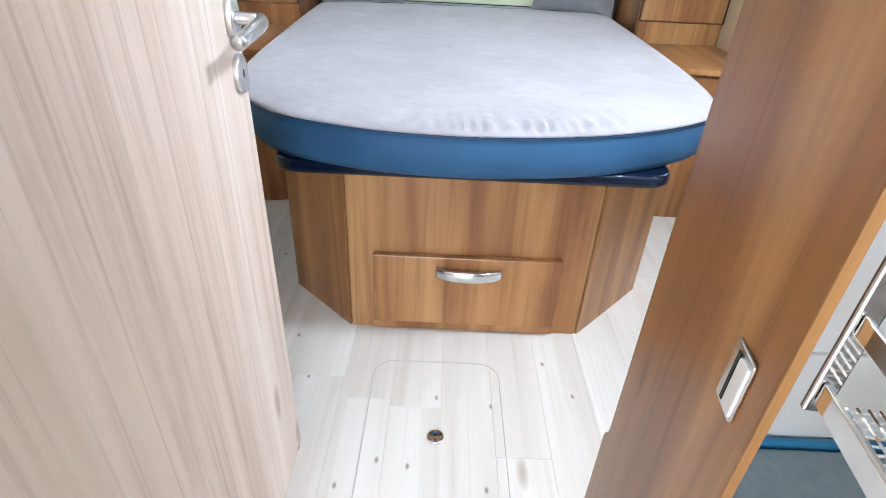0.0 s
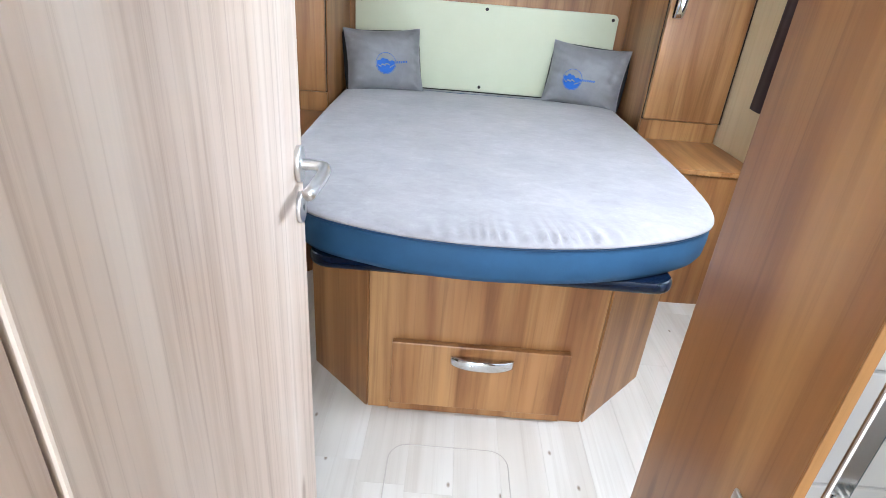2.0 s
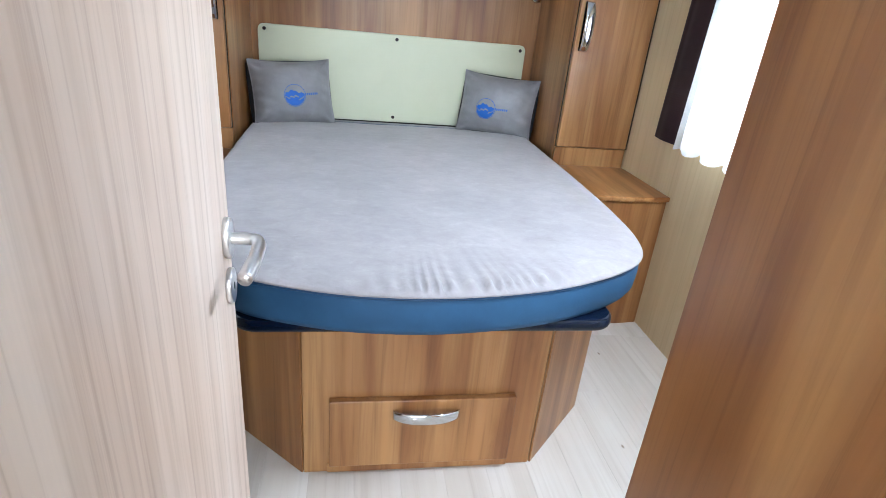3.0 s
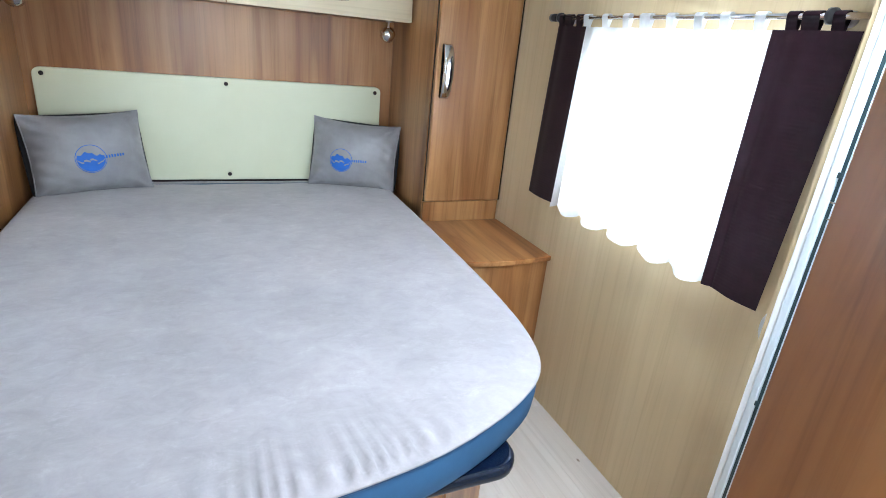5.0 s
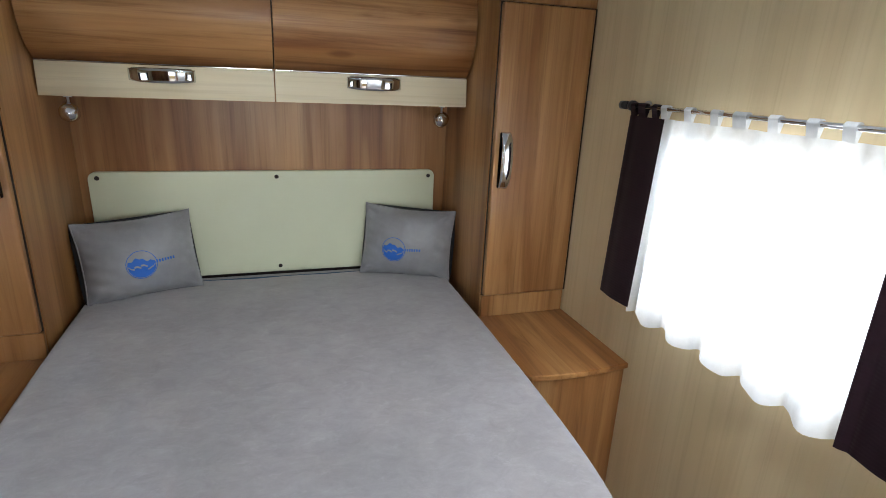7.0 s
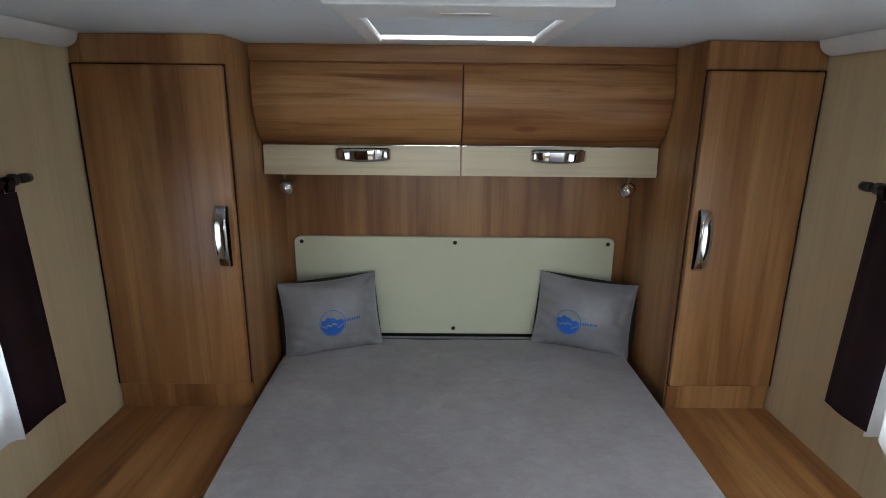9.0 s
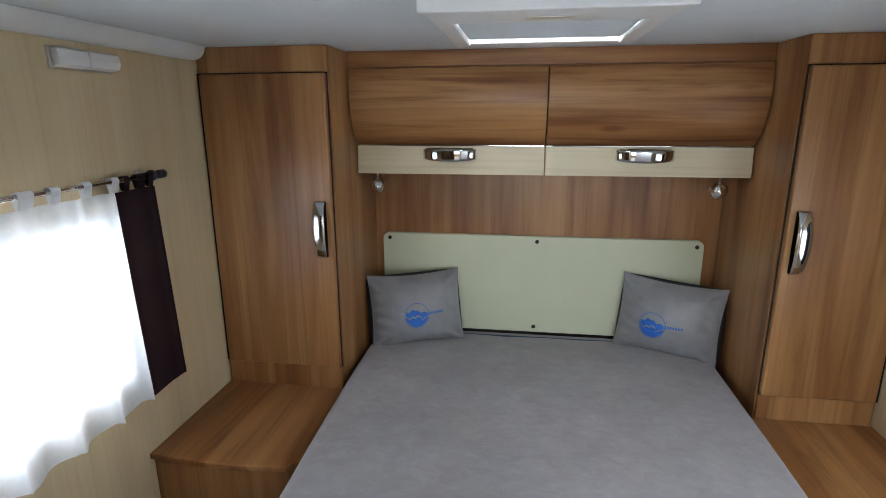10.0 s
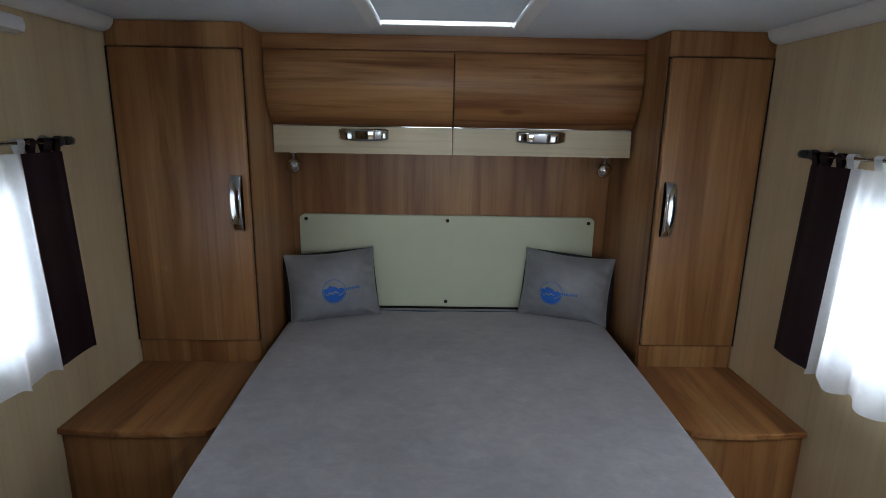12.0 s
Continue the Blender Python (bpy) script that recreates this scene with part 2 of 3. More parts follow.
def box(x0, x1, y0, y1, z0, z1, bevel=0.0, seg=2, bm=None):
    own = bm is None
    bm = bm or bmesh.new()
    g = bmesh.ops.create_cube(bm, size=1.0)
    for v in g["verts"]:
        v.co = Vector(((x0 + x1) / 2 + v.co.x * (x1 - x0), (y0 + y1) / 2 + v.co.y * (y1 - y0), (z0 + z1) / 2 + v.co.z * (z1 - z0)))
    if bevel:
        edges = list({e for v in g["verts"] for e in v.link_edges})
        bmesh.ops.bevel(bm, geom=edges, offset=bevel, segments=seg, affect="EDGES", profile=0.5)
    return bm


def prism(outline, lo, hi, axis="z", bevel=0.0, seg=2):
    """A flat outline drawn out along an axis. For x the outline is (y, z); for y it is (x, z)."""
    def at(p, h):
        return {"z": (p[0], p[1], h), "x": (h, p[0], p[1]), "y": (p[0], h, p[1])}[axis]
    bm = bmesh.new()
    low = [bm.verts.new(at(p, lo)) for p in outline]
    top = [bm.verts.new(at(p, hi)) for p in outline]
    bm.faces.new(low[::-1])
    bm.faces.new(top)
    n = len(outline)
    for i in range(n):
        bm.faces.new((low[i], low[(i + 1) % n], top[(i + 1) % n], top[i]))
    bmesh.ops.recalc_face_normals(bm, faces=bm.faces)
    if bevel:
        caps = [e for e in bm.edges if len({v in top for v in e.verts}) == 1]
        bmesh.ops.bevel(bm, geom=caps, offset=bevel, segments=seg, affect="EDGES", profile=0.5)
    return bm


def rounded(x0, x1, y0, y1, r, n=6):
    pts = []
    for cx, cy, a in ((x1 - r, y1 - r, 0), (x0 + r, y1 - r, 90), (x0 + r, y0 + r, 180), (x1 - r, y0 + r, 270)):
        for i in range(n + 1):
            t = radians(a + 90 * i / n)
            pts.append((cx + r * math.cos(t), cy + r * math.sin(t)))
    return pts


def sweep(path, radius, sides=10, flat=1.0, bm=None, up=(0, 0, 1), closed=False):
    """A tube along points; flat squeezes its height."""
    bm = bm or bmesh.new()
    pts = [Vector(p) for p in path]
    rings = []
    n = len(pts)
    for i, p in enumerate(pts):
        a, b = pts[i - 1] if (i or closed) else p, pts[(i + 1) % n] if (i < n - 1 or closed) else p
        d = (b - a).normalized()
        s = d.cross(Vector(up))
        if s.length < 1e-4:
            s = d.cross(Vector((1, 0, 0)))
        s.normalize()
        u = s.cross(d)
        r = radius[i] if isinstance(radius, (list, tuple)) else radius
        rings.append([bm.verts.new(p + s * r * math.cos(t) + u * r * flat * math.sin(t)) for t in (2 * math.pi * k / sides for k in range(sides))])
    for i in range(n if closed else n - 1):
        a, b = rings[i], rings[(i + 1) % n]
        for k in range(sides):
            bm.faces.new((a[k], a[(k + 1) % sides], b[(k + 1) % sides], b[k]))
    if not closed:
        bm.faces.new(rings[0][::-1])
        bm.faces.new(rings[-1])
    return bm


def lathe(profile, sides=24, bm=None):
    """Profile of (radius, height) turned about z."""
    bm = bm or bmesh.new()
    rings = [[bm.verts.new((r * math.cos(2 * math.pi * k / sides), r * math.sin(2 * math.pi * k / sides), z)) for k in range(sides)] for r, z in profile]
    for a, b in zip(rings, rings[1:]):
        for k in range(sides):
            bm.faces.new((a[k], a[(k + 1) % sides], b[(k + 1) % sides], b[k]))
    bm.faces.new(rings[0][::-1])
    bm.faces.new(rings[-1])
    return bm


def moved(bm, m):
    bmesh.ops.transform(bm, matrix=m, verts=bm.verts)
    return bm


def spline(pts, n, closed=False):
    """Catmull-Rom through points, n steps a span."""
    out = []
    m = len(pts)
    for i in range(m if closed else m - 1):
        p = [Vector(pts[(i + k) % m] if closed else pts[min(max(i + k, 0), m - 1)]) for k in (-1, 0, 1, 2)]
        for s in range(n):
            t = s / n
            out.append(0.5 * (2 * p[1] + (p[2] - p[0]) * t + (2 * p[0] - 5 * p[1] + 4 * p[2] - p[3]) * t * t + (3 * p[1] - p[0] - 3 * p[2] + p[3]) * t ** 3))
    if not closed:
        out.append(Vector(pts[-1]))
    return out


# ---- structure ----
T = 0.035


def side_wall(name, x0, x1, label):
    bm = bmesh.new()
    y0, y1 = -2.6, YB + T
    box(x0, x1, y0, WY0, 0, ZC, bm=bm)
    box(x0, x1, WY1, y1, 0, ZC, bm=bm)
    box(x0, x1, WY0, WY1, 0, WZ0, bm=bm)
    box(x0, x1, WY0, WY1, WZ1, ZC, bm=bm)
    return solid(name, bm, WALLFOIL, label=label, category="wall", kind="structure")


side_wall("wall_right", XR, XR + T, "beige wood-grain wall panel beside the bed")
side_wall("wall_left", XL - T, XL, "beige wood-grain wall panel beside the bed")
solid("wall_rear", box(XL, XR, YB, YB + T, 0, ZC), WOOD_V, label="brown wood-grain rear wall behind the headboard", category="wall", kind="structure")
bm = bmesh.new()
SX0, SX1, SY0, SY1 = -0.19, 0.21, 1.99, 2.43
VX0, VX1, VY0, VY1 = 0.60, 0.88, 0.80, 1.04  # unseen shower roof light, an opening added for its lamp
for x0, x1, y0, y1 in ((XL - T, XR + T, -2.6, VY0), (XL - T, VX0, VY0, VY1), (VX1, XR + T, VY0, VY1), (XL - T, XR + T, VY1, SY0), (XL - T, XR + T, SY1, YB + T), (XL - T, SX0, SY0, SY1), (SX1, XR + T, SY0, SY1)):
    box(x0, x1, y0, y1, ZC, ZC + 0.03, bm=bm)
solid("ceiling", bm, CEILING, label="smooth white ceiling panel", category="ceiling", kind="structure")

floor = solid("floor", box(XL - T, XR + T, -2.6, YB + T, -0.04, -0.006), UNDERLAY, label="whitewashed wooden plank floor with dark knots", category="floor", kind="structure")

# cabin end behind the walker: a wall with one wide window
bm = bmesh.new()
for x0, x1, z0, z1 in ((XL, XR, 0, 0.85), (XL, XR, 1.65, ZC), (XL, -0.95, 0.85, 1.65), (0.95, XR, 0.85, 1.65)):
    box(x0, x1, -2.6, -2.565, z0, z1, bm=bm)
solid("wall_front", bm, WALLFOIL, label="beige wall panel of the living area", category="wall", kind="structure")

# partitions round the passage
solid("wall_passage_left", box(XL, -0.362, 0.292, 0.332, 0, ZC), WOOD_V, label="wood-grain partition that carries the open door", category="wall", kind="structure")
solid("wall_passage_side", box(-0.360, -0.327, 0.02, 0.332, 0, ZC), OAK, label="pale wood-grain side panel of the passage", category="wall", kind="structure")
solid("wall_shower", box(0.932, XR, 1.140, 1.176, 0, ZC), WALLFOIL, label="beige partition between the bed and the shower", category="wall", kind="structure")
solid("wall_shower_lining", box(0.934, XR, 1.120, 1.138, 0, ZC), SHOWER, label="glossy white shower lining", category="wall", kind="structure")
solid("wall_shower_side", box(XR - 0.008, XR - 0.002, 0.662, 1.114, 0, ZC), SHOWER, label="glossy white shower lining on the side wall", category="wall", kind="structure")
# unseen wall, drawn out to the passage to block light from the cabin
solid("wall_washroom_unseen", box(0.215, XR, -0.34, -0.30, 0, ZC), SHOWER, label="unseen white wall panel that keeps cabin light out of the washroom", category="wall", kind="structure")

# ---- doors of the passage ----
def oval(w, h, n=28):
    return [(w * math.cos(2 * math.pi * k / n), h * math.sin(2 * math.pi * k / n)) for k in range(n)]


DOOR_TURN, DW = -0.7, 0.603
HINGE = (-0.325, 0.338)
door = thing("door_1", (HINGE[0], HINGE[1], 0), -DOOR_TURN, label="pale oak-grain passage door standing open", category="door", kind="structure")
part("leaf", box(-0.032, 0.0, 0.0, DW, 0.012, 1.76, 0.003), OAK, door)
lever = part("lever_handle", moved(prism(oval(0.019, 0.03), 0.0, 0.009, "x", 0.002), pose(0, DW - 0.033, 0.915)), SATIN, door, "satin nickel lever on an oval rose", True)
LV = [(0.008, 0, 0), (0.03, 0, 0), (0.042, -0.006, 0), (0.048, -0.022, -0.002), (0.047, -0.06, -0.006), (0.042, -0.1, -0.012)]
part("grip", moved(sweep(spline(LV, 5), [0.0085] * 10 + [0.0095] * 16, 12, 1.0), pose(0, DW - 0.033, 0.915)), SATIN, lever, smooth=True)
rose = part("lock_rose", moved(prism(oval(0.021, 0.027), 0.0, 0.008, "x", 0.002), pose(0, DW - 0.033, 0.842)), SATIN, door, "oval nickel lock plate with keyhole", True)
part("keyhole", moved(prism(oval(0.0028, 0.006, 12), 0.0075, 0.0086, "x"), pose(0, DW - 0.033, 0.842)), GASKET, rose)
panel = thing("door_2", (0.223, 0.426, 0), -8.0, label="brown wood-grain washroom door standing open", category="door", kind="structure")
PL = 0.334
leaf_out = [(0.006, 0.012), (PL + 0.022, 0.012), (PL + 0.022, 0.27), (PL + 0.016, 0.285), (PL + 0.004, 0.298), (PL, 0.315), (PL, 1.765), (0.006, 1.765)]
part("leaf", prism(leaf_out, 0.0, 0.008, "x", 0.001), WOOD_V, panel)
part("edge_band", box(-0.0006, 0.0086, 0.0028, 0.0055, 0.012, 1.765, 0.0008), EDGE, panel, "orange-brown edge band")
latch = part("latch_plate", moved(prism(rounded(-0.02, 0.02, -0.034, 0.034, 0.004), -0.004, -0.0005, "x", 0.0012), pose(0, 0.055, 0.71)), SATIN, panel, "square nickel push latch", True)
part("push_button", moved(prism(rounded(-0.019, 0.0, -0.028, 0.028, 0.003), -0.007, -0.0038, "x", 0.0012), pose(0, 0.055, 0.71)), WHITE, latch)
part("slot", box(-0.0055, -0.0038, 0.058, 0.063, 0.682, 0.738), GASKET, latch)

# ---- washroom seen past its door ----
bm = bmesh.new()
for k in range(8):
    box(0.300, XR, 0.645, 0.66, 0.0 + 0.2 * k, min(0.2 * k + 0.197, ZC), 0.004, bm=bm)
solid("wall_washroom_screen", bm, SHOWER, label="white ribbed washroom wall panel", category="wall", kind="structure")
seat = thing("washroom_bench", (0.64, 0.36, 0), label="washroom bench with grey vinyl seat and blue edge", category="bench")
part("body", box(-0.28, 0.48, -0.30, 0.27, 0.0, 0.395, 0.006), WHITE, seat)
part("seat_pad", box(-0.29, 0.48, -0.31, 0.268, 0.396, 0.445, 0.012, 3), SEATGREY, seat)
part("blue_trim", box(-0.285, 0.47, 0.269, 0.282, 0.415, 0.448, 0.003), BLUEEDGE, seat, "bright blue edge strip")
caddy = thing("shower_caddy", (0.242, 0.4225, 0.745), -8.0, label="chrome mesh shower caddy hung on the washroom door", category="shower rack")
part("rail", box(-0.004, 0.014, -0.006, 0.0, 0.0, 0.5, 0.002), CHROME, caddy)
basket = part("basket", box(0.012, 0.10, -0.104, -0.1, 0.0, 0.02, 0.001), CHROME, caddy)
for z0, z1 in ((0.01, 0.03), (0.075, 0.092)):
    part("side_bar", box(0.0, 0.004, -0.115, -0.007, z0, z1, 0.001), CHROME, caddy)
bm = bmesh.new()
for k in range(14):
    a = -0.11 + k * 0.0075
    sweep([(0.004, a, 0.012), (0.11, a, 0.012)], 0.0012, 4, bm=bm)
    sweep([(0.004 + k * 0.0078, -0.112, 0.0135), (0.004 + k * 0.0078, -0.01, 0.0135)], 0.0012, 4, bm=bm)
part("mesh_shelf", bm, CHROME, caddy)

# shower doorway: aluminium post on the end of the partition
post = thing("shower_post", (0.924, 1.118, 0), label="white and aluminium shower door post with dark seal", category="post", kind="structure")
part("cover", box(-0.002, 0.007, 0.031, 0.045, 0.0, ZC, 0.002), WHITE, post)
part("channel", box(-0.006, 0.007, 0.0140, 0.0305, 0.0, ZC, 0.003), ALU, post, "anodised aluminium channel")
part("seal", box(-0.0035, 0.006, 0.0078, 0.0136, 0.0, ZC, 0.001), GASKET, post, "black rubber seal")
part("outer_channel", box(-0.004, 0.007, -0.0010, 0.0074, 0.0, ZC, 0.002), ALU, post)
for z in (0.715, 1.172):
    part("clip", box(-0.0075, -0.0040, 0.0065, 0.0150, z, z + 0.010, 0.001), GASKET, post)
wire = thing("wire_basket", (0.985, 1.1165, 1.045), label="small chrome wire corner basket on the shower wall", category="basket")
for k in range(4):
    r = 0.062 + 0.008 * k
    arc = [(r * math.cos(radians(a)), -0.75 * r * math.sin(radians(a)) + 0.002, 0.03 * k) for a in range(0, 181, 15)]
    part("wire_hoop", sweep(arc, 0.0016, 6), CHROME, wire, smooth=True)
for a in (20, 55, 90, 125, 160):
    ca, sa = math.cos(radians(a)), math.sin(radians(a))
    part("upright", sweep([(0.062 * ca, -0.0465 * sa + 0.002, 0.0), (0.086 * ca, -0.0645 * sa + 0.002, 0.09)], 0.0013, 6), CHROME, wire, smooth=True)

# ---- the bed ----
bed = thing("island_bed", (0.03, 2.2, 0), label="island bed with grey velour mattress on a wooden drawer base", category="bed")
SHIFT = Matrix.Translation((-0.03, -2.2, 0))
BH = 0.522
part("base", moved(prism([(-0.280, 1.366), (0.378, 1.366), (0.616, 1.610), (0.616, 3.0), (-0.483, 3.0), (-0.483, 1.558)], 0.0, BH - 0.002), SHIFT), WOOD_V, bed)
part("front_panel", moved(box(-0.2815, 0.374, 1.360, 1.3655, 0.002, BH, 0.001, 1), SHIFT), WOOD_V, bed)


def slant(x0, y0, x1, y1):
    a, b = Vector((x0, y0)), Vector((x1, y1))
    d = (b - a).normalized()
    n = Vector((d.y, -d.x)) * 0.005
    return prism([a, b, b + n, a + n], 0.002, BH)


part("corner_panel", moved(slant(0.3795, 1.364, 0.618, 1.608), SHIFT), WOOD_V, bed)
part("corner_panel", moved(slant(-0.485, 1.556, -0.284, 1.364), SHIFT), WOOD_V, bed)
drawer = part("drawer_front", moved(box(-0.212, 0.300, 1.338, 1.3595, 0.040, 0.266, 0.003), SHIFT), WOOD_V, bed)
part("kick_strip", moved(box(-0.218, 0.306, 1.355, 1.3595, 0.003, 0.034, 0.001), SHIFT), WOOD_V, bed)


def bow(length, width, rise, thick=0.006, n=30):
    """A flat bow handle along x, standing off towards -y."""
    bm = bmesh.new()
    rings = []
    for i in range(n + 1):
        s = i / n
        e = 2 * s - 1
        y = -rise * (1 - abs(e) ** 2.6) ** 0.8 - 0.001
        w = width * (0.42 + 0.10 * (1 - e * e))
        z = 0.0
        x = (s - 0.5) * length
        rings.append([bm.verts.new(p) for p in ((x, y, z - w), (x, y - thick * 0.7, z - w * 0.95), (x, y - thick, z - w * 0.62), (x, y - thick, z + w * 0.62), (x, y - thick * 0.7, z + w * 0.95), (x, y, z + w))])
    for a, b in zip(rings, rings[1:]):
        for k in range(6):
            bm.faces.new((a[k], a[(k + 1) % 6], b[(k + 1) % 6], b[k]))
    bm.faces.new(rings[0][::-1])
    bm.faces.new(rings[-1])
    return bm


part("handle", moved(bow(0.183, 0.034, 0.024), SHIFT @ pose(0.048, 1.338, 0.222)), POLISH, drawer, "bowed chrome handle", True)
part("platform", moved(prism(rounded(-0.432, 0.505, 1.270, 3.05, 0.06, 8), BH + 0.001, 0.5565, bevel=0.012, seg=3), SHIFT), NAVY, bed, "glossy navy bed platform", True)

OUT = [(0.712, 3.07), (0.712, 2.75), (0.709, 2.40), (0.702, 2.05), (0.690, 1.77), (0.664, 1.56), (0.610, 1.42), (0.495, 1.325), (0.335, 1.253), (0.190, 1.217), (0.046, 1.200), (-0.080, 1.202), (-0.205, 1.219), (-0.345, 1.262), (-0.432, 1.310), (-0.524, 1.42), (-0.577, 1.56), (-0.606, 1.77), (-0.620, 2.05), (-0.633, 2.40), (-0.640, 2.75), (-0.640, 3.07)]
RIM = [Vector((p[0], p[1])) for p in spline([(x, y, 0) for x, y in OUT], 20)]


def inset(d):
    out = []
    n = len(RIM)
    for i, p in enumerate(RIM):
        t = RIM[min(i + 1, n - 1)] - RIM[max(i - 1, 0)]
        out.append(p + Vector((t.y, -t.x)).normalized() * (d if t.length else 0))
    out[0].y = out[-1].y = 3.07 - max(d, 0)
    for p in out:
        p.y = min(p.y, 3.07 - max(d, 0))
    return out + [Vector((out[-1].x + (out[0].x - out[-1].x) * k / 40, 3.07 - max(d, 0))) for k in range(1, 40)]


def sheet(rings, cap=True):
    bm = bmesh.new()
    vs = [[bm.verts.new(p) for p in r] for r in rings]
    for a, b in zip(vs, vs[1:]):
        for k in range(len(a)):
            j = (k + 1) % len(a)
            bm.faces.new((a[k], a[j], b[j], b[k]))
    if cap:
        bm.faces.new(vs[-1])
    return bm


def pucker(p, d):
    w = max(0.0, 1 - abs((p.x - 0.14) / 0.30)) ** 0.7 * (0.45 + 0.55 * abs(math.sin(p.x * 23 + 1))) * (p.y < 1.38) * math.exp(-((d - 0.028) / 0.026) ** 2)
    return 0.0125 * w * math.sin(p.x * 200 + 2.5 * math.sin(p.x * 31)) + 0.0022 * noise.noise(Vector((p.x * 6, p.y * 6, 0.3)))


PZ = 0.656
mattress = part("mattress", moved(sheet([[(p.x, p.y, z) for p in inset(d)] for d, z in ((0.05, 0.5572), (0.012, 0.558), (0.003, 0.575), (0.0, 0.61), (0.001, 0.638), (0.004, PZ))]), SHIFT), BLUE, bed, "blue cloth mattress side", True)
rings = []
for d, z in ((0.003, PZ), (-0.004, PZ + 0.003), (-0.003, PZ + 0.008), (0.006, PZ + 0.012), (0.015, PZ + 0.0145), (0.022, PZ + 0.0155), (0.03, PZ + 0.0165), (0.037, PZ + 0.0172), (0.045, PZ + 0.018), (0.065, PZ + 0.019)):
    rings.append([(p.x, p.y, z - (0.014 if p.y > 3.0 and d > 0.005 else 0.0) + pucker(p, d) * min(1, max(0, d) / 0.01)) for p in inset(d)])
CEN = Vector((0.02, 2.2))
last = inset(0.065)
for s in (0.9, 0.8, 0.7, 0.6, 0.5, 0.4, 0.3, 0.2, 0.1, 0.03):
    rings.append([((CEN + (p - CEN) * s).x, (CEN + (p - CEN) * s).y, PZ + 0.02 - 0.016 * max(0.0, ((CEN + (p - CEN) * s).y - 2.75) / 0.32) ** 2 + 0.004 * noise.noise(Vector(((p.x - CEN.x) * s * 3, (p.y - CEN.y) * s * 3, 2)))) for p in last])
part("top_cover", moved(sheet(rings), SHIFT), VELVET, mattress, "grey velour mattress cover", True)
part("piping", moved(sweep([(p.x, p.y, PZ - 0.002) for p in inset(0.001)], 0.003, 6, closed=True), SHIFT), PIPING, mattress, "blue seam piping", True)

# ---- wardrobes ----
IL, IR, WF = -0.672, 0.766, 2.584


def wardrobe(x0, x1, hinge_left):
    c = (x0 + x1) / 2
    h = (x1 - x0) / 2
    w = thing("wardrobe", (c, 2.87, 0), label="tall walnut-grain wardrobe with a chrome bow handle", category="wardrobe", group="wardrobes beside the bed")
    dy = -2.87
    body = prism([(-h, WF + 0.022 + dy), (h, WF + 0.022 + dy), (h, YB + dy - 0.001), (-h, YB + dy - 0.001)], 0.0, ZC - 0.002)
    part("body", body, WOOD_V, w)
    s = 1 if hinge_left else -1  # +1: the inner side is towards +x
    d0, d1 = sorted((s * (h - 0.007), -s * (h - 0.010)))
    leaf = part("door", box(d0, d1, WF + dy - 0.004, WF + dy + 0.020, 0.698, 1.739, 0.006, 3), WOOD_V, w)
    part("handle", moved(bow(0.2, 0.042, 0.026), pose(s * (h - 0.046), WF + dy - 0.005, 1.22, 0, 90, 0)), POLISH, leaf, "bowed chrome handle", True)
    part("handle_plate", moved(prism(rounded(-0.021, 0.021, -0.1, 0.1, 0.006), -0.0015, 0.0, "y"), pose(s * (h - 0.046), WF + dy - 0.0042, 1.22)), DARKCHROME, leaf, "dark chrome handle plate")
    # dark sheet behind the leaf paints the shade of the gap round it
    part("door_gap_shade", box(d0 - 0.003, d1 + 0.003, WF + dy + 0.0205, WF + dy + 0.0217, 0.6945, 1.7432), DARK, w, "dark sheet standing in for the shade round the door")
    part("plinth", box(d0 - 0.004, d1 + 0.004, WF + dy + 0.008, WF + dy + 0.0215, 0.600, 0.694, 0.001), WOOD_V, w)
    part("top_rail", box(-h + 0.001, h - 0.001, WF + dy + 0.010, WF + dy + 0.0215, 1.7435, ZC - 0.002, 0.001), WOOD_V, w)
    q0, q1 = sorted((-s * h, -s * (h - 0.009)))
    part("wall_seal", box(q0 + 0.0005, q1 - 0.0005, WF + dy + 0.006, WF + dy + 0.0214, 0.696, 1.7415), DARK, w, "dark seal strip at the wall")
    return w


wardrobe(XL, IL, True)
wardrobe(IR, XR, False)


# ---- bedside cabinets ----
def bedside(x0, x1, yf, inner):
    """Top with a gently bowed front and one rounded corner towards the bed."""
    c = (x0 + x1) / 2
    t = thing("bedside_cabinet", (c, 2.4, 0), label="low walnut bedside cabinet with a bowed top", category="cabinet", group="bedside cabinets")
    n, pts = 14, []
    for i in range(n + 1):
        s = i / n
        x = x0 + (x1 - x0) * s
        k = s if inner > 0 else 1 - s  # 1 at the bed
        y = yf - 0.016 * math.sin(math.pi * min(1, s)) + (0.03 * ((k - 0.93) / 0.07) ** 2 if k > 0.93 else 0)
        pts.append((x - c, y - 2.4))
    back = WF + 0.011 - 2.4
    outl = pts + [(x1 - c, back), (x0 - c, back)]
    part("top", prism(outl, 0.587, 0.608, bevel=0.004), WOOD_Y, t)
    inner_pts = [(x * 0.985, y + 0.014) for x, y in pts]
    part("body", prism(inner_pts + [(x1 - c - 0.004, back), (x0 - c + 0.004, back)], 0.0, 0.586), WOOD_V, t)
    return t


bedside(XL, -0.655, 2.124, 1)
bedside(0.742, XR, 2.142, -1)

